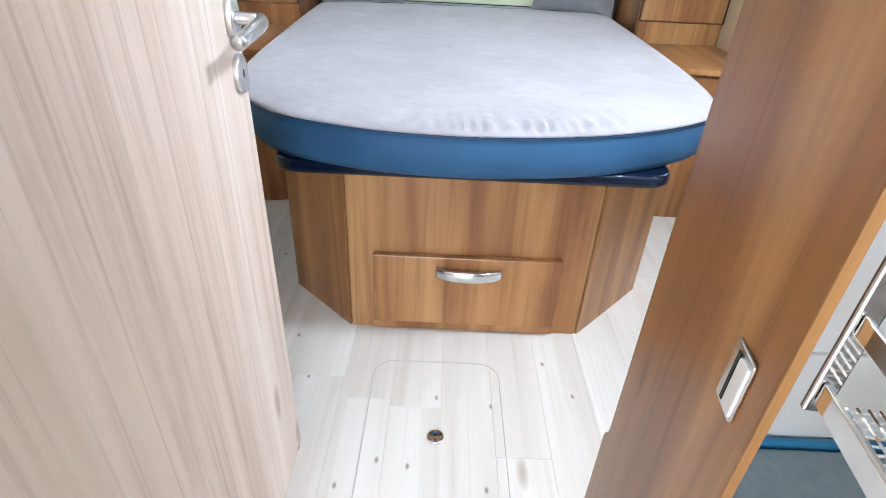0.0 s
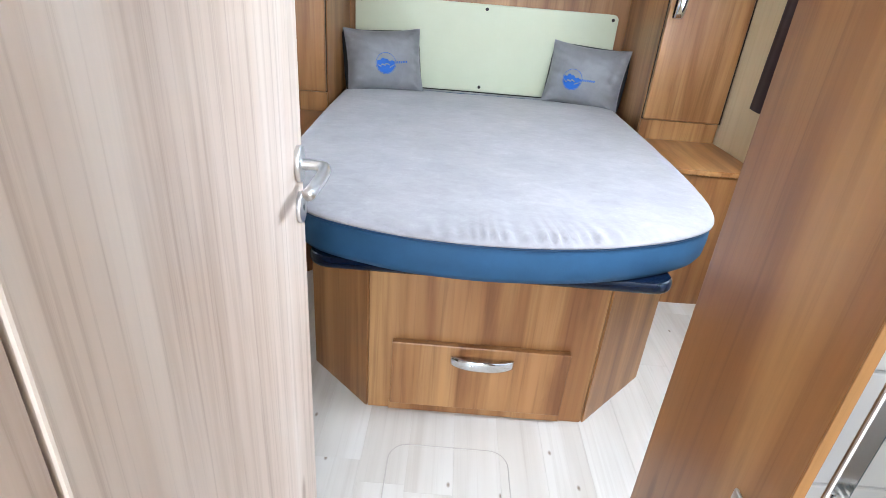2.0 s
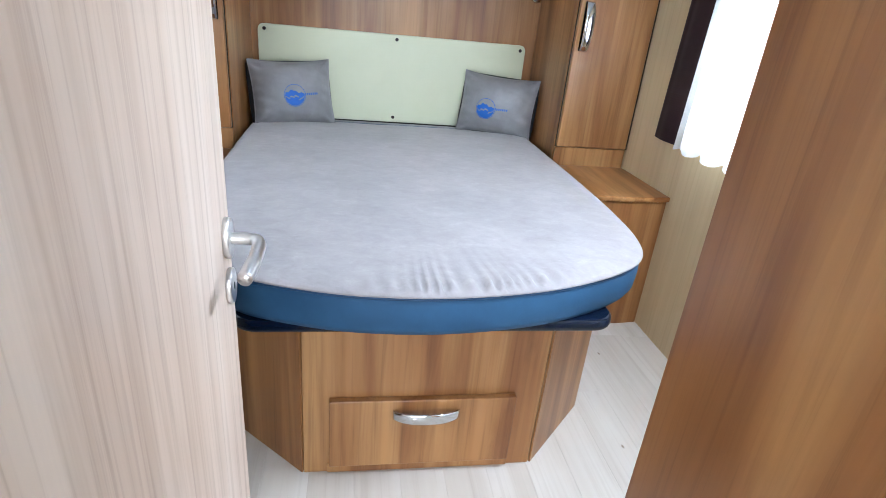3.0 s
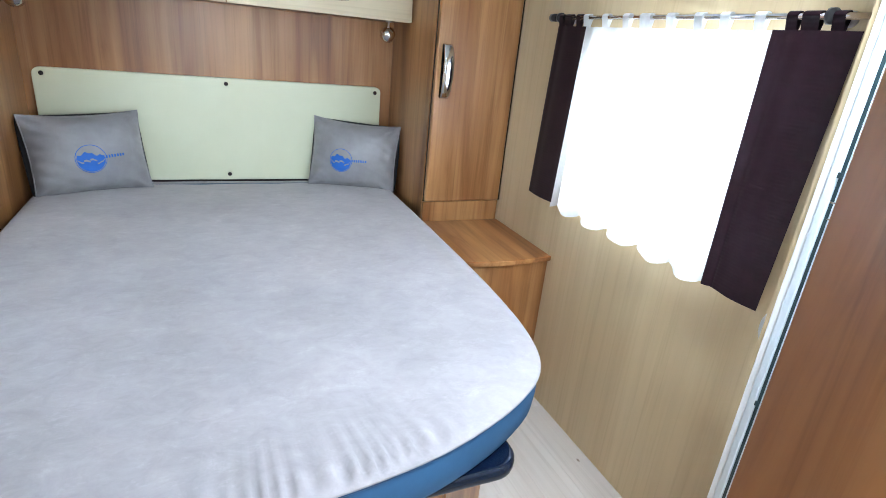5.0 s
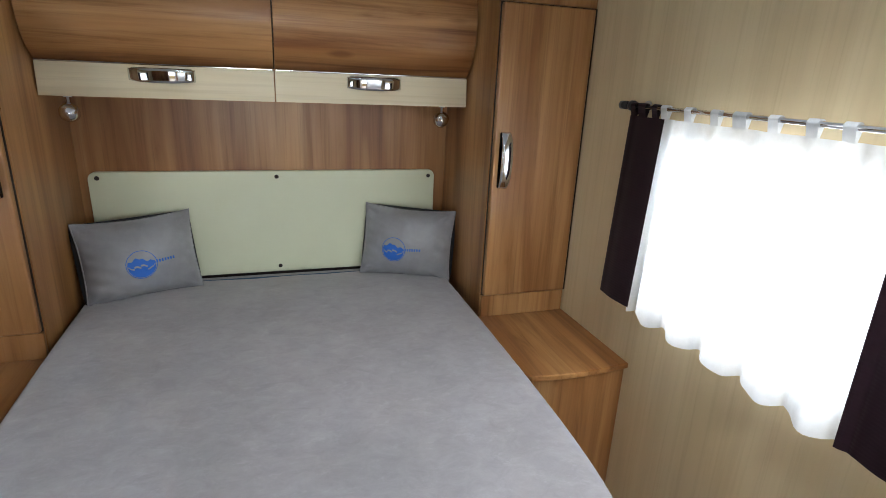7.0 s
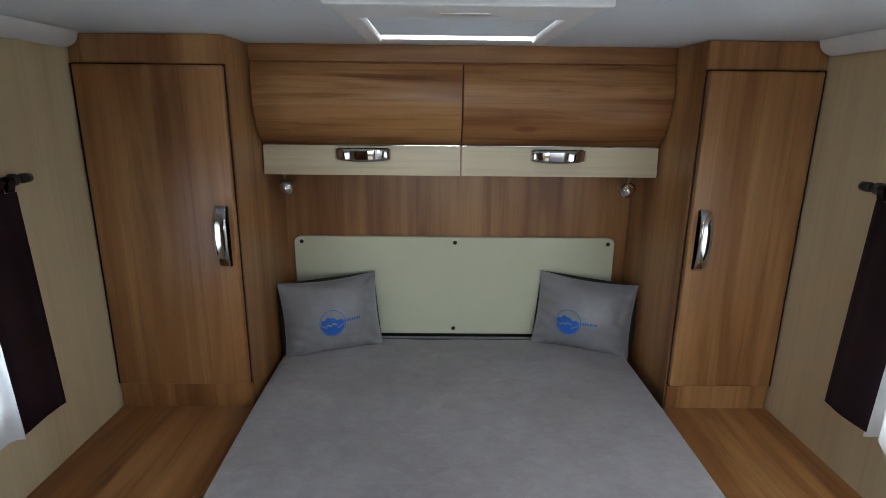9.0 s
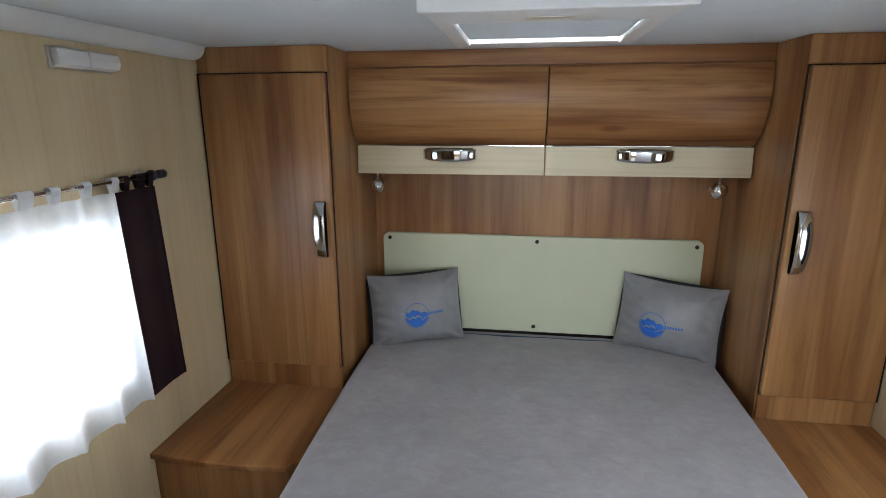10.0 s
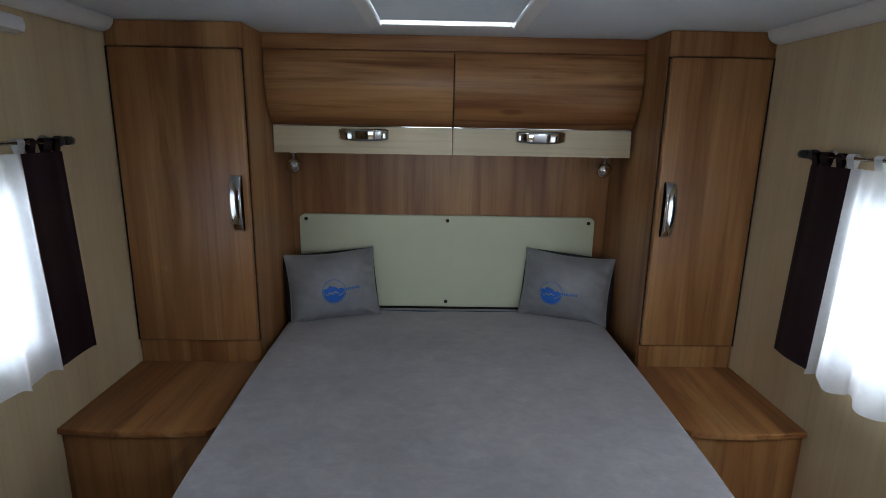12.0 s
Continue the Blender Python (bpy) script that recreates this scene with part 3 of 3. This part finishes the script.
# ---- overhead lockers ----
locker = thing("overhead_locker", (0.03, 2.9, 1.38), label="walnut overhead locker with two curved doors and a pale band", category="cabinet")
LS = Matrix.Translation((-0.03, -2.9, -1.38))
FRONT = [(p.x, p.y) for p in spline([(2.873, 1.496, 0), (2.831, 1.531, 0), (2.802, 1.580, 0), (2.787, 1.640, 0), (2.786, 1.70, 0), (2.794, 1.764, 0)], 5)]
part("body", moved(prism([(2.890, 1.387)] + [(y + 0.024, z) for y, z in FRONT] + [(2.824, ZC - 0.002), (YB - 0.001, ZC - 0.002), (YB - 0.001, 1.387)], IL + 0.001, IR - 0.001, "x"), LS), WOOD_H, locker)
# near-black skin over the carcass, painting the shade seen through the door gaps
part("gap_shade_sheet", moved(prism([(y + 0.0212, z) for y, z in FRONT] + [(y + 0.0234, z) for y, z in FRONT[::-1]], IL + 0.002, IR - 0.002, "x"), LS), DARK, locker, "dark sheet standing in for the shade between the doors")
part("top_rail", moved(box(IL + 0.001, IR - 0.001, 2.804, 2.8225, 1.7715, ZC - 0.001, 0.001), LS), WOOD_H, locker)
for x0, x1, hx in ((IL + 0.006, 0.0435, -0.307), (0.0475, IR - 0.006, 0.396)):
    leaf = part("door", moved(prism(FRONT + [(y + 0.02, z) for y, z in FRONT[::-1]], x0, x1, "x", 0.002), LS), WOOD_H, locker, smooth=False)
    part("pale_band", moved(prism([(2.860, 1.386), (2.868, 1.490), (2.886, 1.490), (2.880, 1.386)], x0, x1, "x", 0.002), LS), PALE_BAND, leaf, "pale maple band")
    part("trim", moved(box(x0 + 0.002, x1 - 0.002, 2.864, 2.88, 1.4905, 1.4950, 0.0015), LS), POLISH, leaf, "thin chrome trim")
    part("handle_plate", moved(prism(rounded(-0.094, 0.094, -0.022, 0.022, 0.008), -0.0015, 0.0, "y"), LS @ pose(hx, 2.8645, 1.461, 4, 0, 0)), DARKCHROME, leaf, "dark chrome handle plate")
    part("handle", moved(bow(0.2, 0.046, 0.028), LS @ pose(hx, 2.8645, 1.461, 4, 0, 0)), POLISH, leaf, "bowed chrome handle", True)


def spot(x):
    t = thing("reading_spot", (x, 2.912, 1.386), label="small chrome reading spot under the locker", category="lamp", group="reading spots")
    part("stem", lathe([(0.012, 0.0), (0.012, -0.005), (0.004, -0.006), (0.004, -0.022)], 12), SATIN, t, smooth=True)
    head = part("head", moved(lathe([(0.014, 0.022), (0.024, 0.016), (0.030, -0.002), (0.031, -0.018), (0.026, -0.021)], 20), pose(0, -0.006, -0.050, 62, 0, 14)), CHROME, t, smooth=True)
    part("lens", moved(lathe([(0.025, -0.0212), (0.020, -0.0240)], 16), pose(0, -0.006, -0.050, 62, 0, 14)), BULB, head, smooth=True)


spot(-0.602)
spot(0.676)

# ---- headboard ----
head = thing("headboard", (0.037, 3.112, 0.655), label="pale green laminate headboard panel with dark screw caps", category="headboard")
HS = Matrix.Translation((-0.037, -3.112, -0.655))
part("panel", moved(prism(rounded(-0.638, 0.712, 0.664, 1.10, 0.028, 8), 3.10, YB - 0.0005, "y", 0.003), HS), HEADBOARD, head)
# added strip, coloured dark for the shade between mattress and headboard
part("gap_shade_strip", moved(box(-0.63, 0.70, 3.115, YB - 0.0006, 0.60, 0.668), HS), DARK, head, "dark strip standing in for the shaded gap under the panel")
for x, z in ((-0.607, 1.078), (0.037, 1.077), (0.684, 1.074), (0.035, 0.69), (-0.607, 0.695), (0.684, 0.695)):
    part("screw_cap", moved(lathe([(0.0085, 0.0), (0.0085, 0.001), (0.005, 0.003)], 14), HS @ pose(x, 3.0995, z, 90, 0, 0)), DARK, head, smooth=True)


# ---- cushions ----
PW, PH = 0.394, 0.308


def puff(u, v, side):
    """Point on a cushion; u, v from -1 to 1."""
    a, b = abs(u), abs(v)
    pinch = 1 - 0.10 * (1 - a ** 2) * b ** 5
    pinch2 = 1 - 0.055 * (1 - b ** 2) * a ** 5
    t = 0.088 * ((1 - a ** 2.1) * (1 - b ** 2.1)) ** 0.72
    t += (0.007 * noise.noise(Vector((u * 2.4, v * 2.4, 7 + side))) + 0.004 * noise.noise(Vector((u * 5.5 + v * 3, v * 6, 3)))) * (1 - max(a, b) ** 4)
    t += 0.012 * math.sin(15 * v + 6 * u + 3 * math.sin(2 * v)) * a ** 4 * (1 - a ** 10) * (1 - b ** 6)
    corner = math.exp(-((a - 0.86) ** 2 + (b - 0.84) ** 2) / 0.05)
    t += 0.013 * math.sin(9 * math.atan2(1.06 - b, 1.06 - a) + 3 * u - v) * corner * (1 - max(a, b) ** 10)
    t -= 0.010 * math.exp(-((a - 0.74 - 0.1 * v) / 0.06) ** 2) * (u > 0) * (1 - b ** 4) * (0.5 + 0.5 * math.sin(5 * v + 1))
    if side < 0:
        far = max(a, b, 1e-6)
        round_off = 1 - (min(a, b) / far) ** 5
        reach = (1 + (0.045 if a > b else 0.006) * round_off * math.sin(math.pi * (1 - far) / 0.3)) if far > 0.7 else far / 0.7
        depth = 0.04 * math.sqrt(max(0.0, 1 - max(0.0, (far - 0.55) / 0.45) ** 2)) * (0.35 + 0.65 * round_off if far > 0.3 else 1)
        return Vector((u / far * reach * PW / 2 * pinch2, max(0.0, depth), v / far * reach * PH / 2 * pinch))
    return Vector((u * PW / 2 * pinch2, -side * t, v * PH / 2 * pinch))


def cushion(at, yaw, lean, roll, logo_at):
    e = new("cushion")
    e.matrix_basis = pose(*at, lean, roll, yaw)
    tagged(e, "grey satin cushion with a blue printed emblem", "cushion", "cushions on the bed")
    n = 40
    for side, material, nm, lab in ((1, CUSHION, "front_cover", ""), (-1, BLACK, "back_cover", "black back cover")):
        bm = bmesh.new()
        grid = [[bm.verts.new(puff(2 * i / n - 1, 2 * j / n - 1, side)) for i in range(n + 1)] for j in range(n + 1)]
        for j in range(n):
            for i in range(n):
                bm.faces.new((grid[j][i], grid[j][i + 1], grid[j + 1][i + 1], grid[j + 1][i]))
        part(nm, bm, material, e, lab, True)
    rim = [puff(*q, 1) for q in [(-1 + i / 10, -1) for i in range(20)] + [(1, -1 + i / 10) for i in range(20)] + [(1 - i / 10, 1) for i in range(20)] + [(-1, 1 - i / 10) for i in range(20)]]
    part("seam", sweep(rim, 0.0025, 6, closed=True, up=(0, 1, 0)), CUSHION, e, smooth=True)

    def flat_print(nm, pts, quads):
        bm = bmesh.new()
        vs = []
        for x, z in pts:
            p = puff((logo_at[0] + x) * 2 / PW, (logo_at[1] + z) * 2 / PH, 1)
            vs.append(bm.verts.new(p + Vector((0, -0.0012, 0))))
        for q in quads:
            bm.faces.new([vs[k] for k in q])
        part(nm, bm, LOGO, e, "printed blue emblem")

    R, m = 0.051, 40
    ring = [(R * math.cos(2 * math.pi * k / m) * f, R * math.sin(2 * math.pi * k / m) * f) for k in range(m) for f in (1, 0.955)]
    flat_print("emblem_ring", ring, [(2 * k, 2 * ((k + 1) % m), 2 * ((k + 1) % m) + 1, 2 * k + 1) for k in range(m)])
    # solid lower half under a jagged crest
    cols, lines = 22, 10
    pts = []
    for i in range(cols + 1):
        x = -R * 0.92 + 2 * R * 0.92 * i / cols
        low = -math.sqrt(max(0, (R * 0.92) ** 2 - x * x))
        crest = 0.010 + 0.014 * math.exp(-((x + 0.012) / 0.022) ** 2) + 0.003 * math.sin(x * 260)
        top = max(low, min(crest, -low))
        pts += [(x, low + (top - low) * k / lines) for k in range(lines + 1)]
    w = lines + 1
    flat_print("emblem_hill", pts, [(w * i + k, w * i + w + k, w * i + w + k + 1, w * i + k + 1) for i in range(cols) for k in range(lines) if k != 4 + (i // 5) % 3])
    bars = []
    for i in range(9):
        x0 = R * 0.55 + i * 0.0098
        z0 = 0.002 + 0.0008 * i
        bars += [(x0, z0 - 0.006), (x0 + 0.006, z0 - 0.006), (x0 + 0.006, z0 + 0.006 - 0.0003 * i), (x0, z0 + 0.006 - 0.0003 * i)]
    flat_print("emblem_bars", bars, [tuple(range(4 * i, 4 * i + 4)) for i in range(9)])


cushion((-0.463, 2.955, 0.806), 22.7, -15.3, -1.4, (-0.016, -0.023))
cushion((0.566, 2.980, 0.8045), -23.5, -13.0, 2.1, (-0.044, -0.030))


# ---- windows, rods and curtains ----
def side_window(nm, x_in, s):
    """s is +1 for the wall at +x."""
    w = thing(nm, (x_in + s * T / 2, (WY0 + WY1) / 2, WZ0), label="acrylic caravan window in a white plastic frame", category="window", kind="structure")
    hy, h = (WY1 - WY0) / 2, WZ1 - WZ0
    for a, b, c, d in ((-hy, hy, 0.0, 0.025), (-hy, hy, h - 0.025, h), (-hy, -hy + 0.025, 0.0255, h - 0.0255), (hy - 0.025, hy, 0.0255, h - 0.0255)):
        part("window_frame", box(-0.024, 0.024, a + 0.0005, b - 0.0005, c + 0.0005, d - 0.0005, 0.004), WHITE, w)
    pane = part("pane", box(-0.003, 0.003, -hy + 0.026, hy - 0.026, 0.026, h - 0.026), GLASSY, w)
    pane.visible_shadow = False


side_window("window_1", XR, 1)
side_window("window_2", XL, -1)


def cloth(y0, y1, z0, z1, folds, amp, swing, seed, lean=0.0, shear=0.0, ny=90, nz=26):
    """A hanging panel in the y-z plane, folded along x, hem a little wavy."""
    bm = bmesh.new()
    rows = []
    for j in range(nz + 1):
        v = j / nz
        row = []
        for i in range(ny + 1):
            s = i / ny
            drop = 1 - v
            ph = 2 * math.pi * folds * s + seed + 0.7 * math.sin(5.1 * s + seed)
            x = amp * (0.35 + 0.65 * drop) * math.sin(ph) + 0.25 * amp * math.sin(2.3 * ph + 1)
            y = y0 + (y1 - y0) * s + 0.006 * drop * math.cos(ph) - lean * v * (1 - s) - shear * v * s
            z = z0 + (z1 - z0) * v + swing * drop * math.sin(ph + 1.1)
            row.append(bm.verts.new((x, y, z)))
        rows.append(row)
    for a, b in zip(rows, rows[1:]):
        for i in range(ny):
            bm.faces.new((a[i], a[i + 1], b[i + 1], b[i]))
    return bm


def tab(y, w, z0, rod_z, x=0.0):
    """A loop of cloth over the rod."""
    bm = bmesh.new()
    prof = [(-0.003, z0), (-0.010, rod_z)] + [(0.0105 * math.cos(radians(a)), rod_z + 0.0105 * math.sin(radians(a))) for a in range(180, -1, -20)] + [(0.010, rod_z), (0.003, z0)]
    vs = [[bm.verts.new((x + px, yy, pz)) for px, pz in prof] for yy in (y - w / 2, y + w / 2)]
    for k in range(len(prof) - 1):
        bm.faces.new((vs[0][k], vs[0][k + 1], vs[1][k + 1], vs[1][k]))
    return bm


def curtains(x_wall, s, dark_front, rod_z, dz):
    xr = x_wall - s * (0.058 if s > 0 else 0.045)
    rod = thing("curtain_rod", (x_wall, 1.78, rod_z), label="slim chrome curtain rod on wall brackets", category="curtain rod", group="curtain rods")
    part("tube", sweep([(xr - x_wall, -0.56, 0), (xr - x_wall, 0.495, 0)], 0.0065, 14), CHROME, rod, smooth=True)
    for y in (-0.568, 0.503):
        part("end_cap", sweep([(xr - x_wall, y - 0.014, 0), (xr - x_wall, y + 0.012, 0)], 0.0125, 14), KNOB, rod, smooth=True)
    for y in (-0.45, 0.462):
        part("bracket", sweep([(0, y, 0.0), (xr - x_wall, y, 0.0)], 0.006, 10), SATIN, rod, smooth=True)
        part("bracket_plate", sweep([(0, y, 0), (-s * 0.005, y, 0)], 0.016, 16), SATIN, rod, smooth=True)
        part("ring", sweep([(xr - x_wall, y - 0.006, 0), (xr - x_wall, y + 0.006, 0)], 0.0155, 14), KNOB, rod, smooth=True)
    top = rod_z - 0.027

    def one(nm, y0, y1, z0, folds, amp, swing, seed, material, tabs, tw, label):
        c = thing(nm, (xr - (s * 0.014 if nm == "dark_curtain" else 0), (y0 + y1) / 2, z0), label=label, category="curtain", group="curtains of the side windows")
        part("cloth", moved(cloth(y0, y1, z0, top, folds, amp, swing, seed, 0.03 if nm == "sheer_curtain" else 0.03, 0.03 if y1 > 1.5 else 0.0), pose(0, -(y0 + y1) / 2, -z0)), material, c, smooth=True)
        for k in range(tabs):
            y = y0 + (y1 - y0) * (k + 0.5) / tabs + 0.006 * math.sin(k * 2.1)
            part("tab", moved(tab(y, tw * (1.5 if k == tabs // 2 else 1), top - 0.002, rod_z), pose(s * 0.014 if nm == "dark_curtain" else 0, -(y0 + y1) / 2, -z0)), material, c, smooth=True)

    one("sheer_curtain", 1.435, 2.128, 0.772 + dz, 5.5, 0.016, 0.010, 0.4, SHEER, 8, 0.026, "white sheer curtain hanging in soft folds by tabs")
    one("dark_curtain", 2.105, 2.258, 0.785 + dz, 1.1, 0.003, 0.001, 1.0, PLUM, 3, 0.022, "narrow dark plum satin side curtain")
    one("dark_curtain", dark_front, 1.435, 0.782 + dz, 1.2, 0.004, 0.001, 2.0, PLUM, 3, 0.024, "narrow dark plum satin side curtain")


curtains(XR, 1, 1.285, 1.437, 0.048)
curtains(XL, -1, 1.285, 1.440, 0.032)

tag_thing = thing("wall_tag", (XR, 1.279, 0.775), label="small white oval plastic tag with fine print", category="label")
part("plate", moved(prism(oval(0.024, 0.045), -0.004, -0.0005, "x", 0.0015), pose(0, 0, 0)), WHITE, tag_thing)
for k in range(4):
    part("print_bar", box(-0.0052, -0.0042, -0.013, 0.012 - 0.004 * (k % 2), 0.018 - 0.011 * k, 0.021 - 0.011 * k), SATIN, tag_thing)

# ---- ceiling fittings ----
for nm, xw, s in (("coving", XL, 1), ("coving", XR, -1)):
    prof = [(0, 0), (0, -0.044)] + [(0.004 + 0.046 * math.sin(radians(a)), -0.002 - 0.042 * math.cos(radians(a))) for a in range(0, 91, 10)] + [(0.05, 0)]
    solid(nm, prism([(xw + s * (x + 0.0008), ZC + z - 0.0008) for x, z in prof], -2.5, WF - 0.006, "y", 0.008, 3), WHITE, label="rounded white coving along the ceiling edge", category="coving", kind="structure")

roof = thing("roof_vent", (-0.03, 2.15, ZC), label="white roof hatch with a drawn blind and a bright slot", category="roof hatch")
RX0, RX1, RY0, RY1 = SX0, SX1, SY0, SY1


def bar(pts, lo, hi):
    return moved(prism(pts, lo, hi, "z", 0.004), pose(0.03, -2.15, -ZC))


A, B = 0.04, 0.135
part("frame_bar", bar([(RX0 - A, RY0 - B), (RX1 + A, RY0 - B), (RX1, RY0), (RX0, RY0)], ZC - 0.045, ZC - 0.001), WHITE, roof)
part("frame_bar", bar([(RX0, RY1), (RX1, RY1), (RX1 + A, RY1 + 0.05), (RX0 - A, RY1 + 0.05)], ZC - 0.030, ZC - 0.001), WHITE, roof)
part("frame_bar", bar([(RX0 - A, RY0 - B + 0.001), (RX0 - 0.0005, RY0), (RX0 - 0.0005, RY1), (RX0 - A, RY1 + 0.049)], ZC - 0.036, ZC - 0.001), WHITE, roof)
part("frame_bar", bar([(RX1 + 0.0005, RY0), (RX1 + A, RY0 - B + 0.001), (RX1 + A, RY1 + 0.049), (RX1 + 0.0005, RY1)], ZC - 0.036, ZC - 0.001), WHITE, roof)
blind = part("blind", moved(box(RX0 + 0.001, RX1 - 0.001, RY0 + 0.001, RY1 - 0.04, ZC - 0.024, ZC - 0.020), pose(0.03, -2.15, -ZC)), BLIND, roof, "pale grey pleated blind")
part("pull", moved(box(-0.036, 0.052, RY0 - 0.072, RY0 - 0.052, ZC - 0.0475, ZC - 0.0455, 0.0006), pose(0.03, -2.15, -ZC)), SATIN, roof, "grey finger pull")
dome = part("dome", moved(box(RX0 - 0.03, RX1 + 0.03, RY0 - 0.03, RY1 + 0.03, ZC + 0.16, ZC + 0.165), pose(0.03, -2.15, -ZC)), GLASSY, roof, "clear acrylic dome")
dome.visible_shadow = False
for x0, x1, y0, y1 in ((RX0 - 0.035, RX0 - 0.03, RY0 - 0.03, RY1 + 0.03), (RX1 + 0.03, RX1 + 0.035, RY0 - 0.03, RY1 + 0.03), (RX0 - 0.03, RX1 + 0.03, RY0 - 0.035, RY0 - 0.03), (RX0 - 0.03, RX1 + 0.03, RY1 + 0.03, RY1 + 0.035)):
    part("upstand", moved(box(x0, x1, y0, y1, ZC + 0.031, ZC + 0.165), pose(0.03, -2.15, -ZC)), WHITE, roof)

# unseen frame round the opening added over the shower
hatch2 = thing("unseen_shower_roof_light", ((VX0 + VX1) / 2, (VY0 + VY1) / 2, ZC), label="unseen white roof light frame added above the shower", category="roof light")
vx, vy = (VX1 - VX0) / 2, (VY1 - VY0) / 2
for x0, x1, y0, y1 in ((-vx - 0.03, vx + 0.03, -vy - 0.03, -vy), (-vx - 0.03, vx + 0.03, vy, vy + 0.03), (-vx - 0.03, -vx, -vy + 0.0005, vy - 0.0005), (vx, vx + 0.03, -vy + 0.0005, vy - 0.0005)):
    part("frame_bar", box(x0, x1, y0, y1, -0.014, -0.001, 0.003), WHITE, hatch2)

lamp = thing("wall_lamp", (XL, 2.105, 1.718), label="small white two-part lamp high on the wall", category="lamp")
part("back_plate", box(0.0, 0.006, -0.105, 0.095, -0.004, 0.048, 0.002), SATIN, lamp)
for y0, y1 in ((-0.098, -0.006), (-0.003, 0.098)):
    part("cover", prism([(0.0065, 0.0), (0.026, 0.006), (0.030, 0.022), (0.026, 0.040), (0.0065, 0.045)], y0, y1, "y", 0.003), WHITE, lamp)

# ---- floor pieces ----
HX0, HX1, HY0, HY1 = -0.195, 0.139, 0.56, 1.218
hatch = thing("floor_hatch", (-0.065, 0.88, 0.0), label="rounded floor hatch cut in the pale planks", category="floor hatch")
hs = pose(0.065, -0.88, 0)
part("groove", moved(sweep([(x, y, 0.0016) for x, y in rounded(HX0, HX1, HY0, HY1, 0.055, 8)], 0.0016, 6, closed=True), hs), GROOVE, hatch)
drain = thing("floor_drain", (-0.025, 0.970, 0.0014), label="round chrome floor drain cap", category="drain")
part("ring", lathe([(0.021, 0.0), (0.021, 0.003), (0.018, 0.005), (0.014, 0.0035)], 28), CHROME, drain, smooth=True)
for k in range(3):
    part("notch", moved(box(0.006, 0.013, -0.003, 0.003, 0.004, 0.0052), pose(0, 0, 0, 0, 0, 120 * k + 30)), GASKET, drain)

PLANK = 0.128
random.seed(4)
plank_meshes = {}
for i in range(18):
    x0 = XL - T + i * PLANK
    if x0 > XR:
        break
    w = min(PLANK, XR + T - x0) - 0.0003
    y = -2.6 + random.uniform(-0.6, 0.0)
    while y < 2.62:
        a, b = max(y, -2.6), min(y + 0.95, 2.62)
        if b > a:
            key = (round(w, 4), round(b - a - 0.0003, 3))
            if key not in plank_meshes:
                plank_meshes[key] = mesh_of(box(0, key[0], 0, key[1], -0.006, 0.0, 0.0004, 1), FLOORWOOD)
            ob = new("plank", plank_meshes[key])
            ob.location = (x0, a, 0.0014)
            ob.parent = floor
        y += 0.95
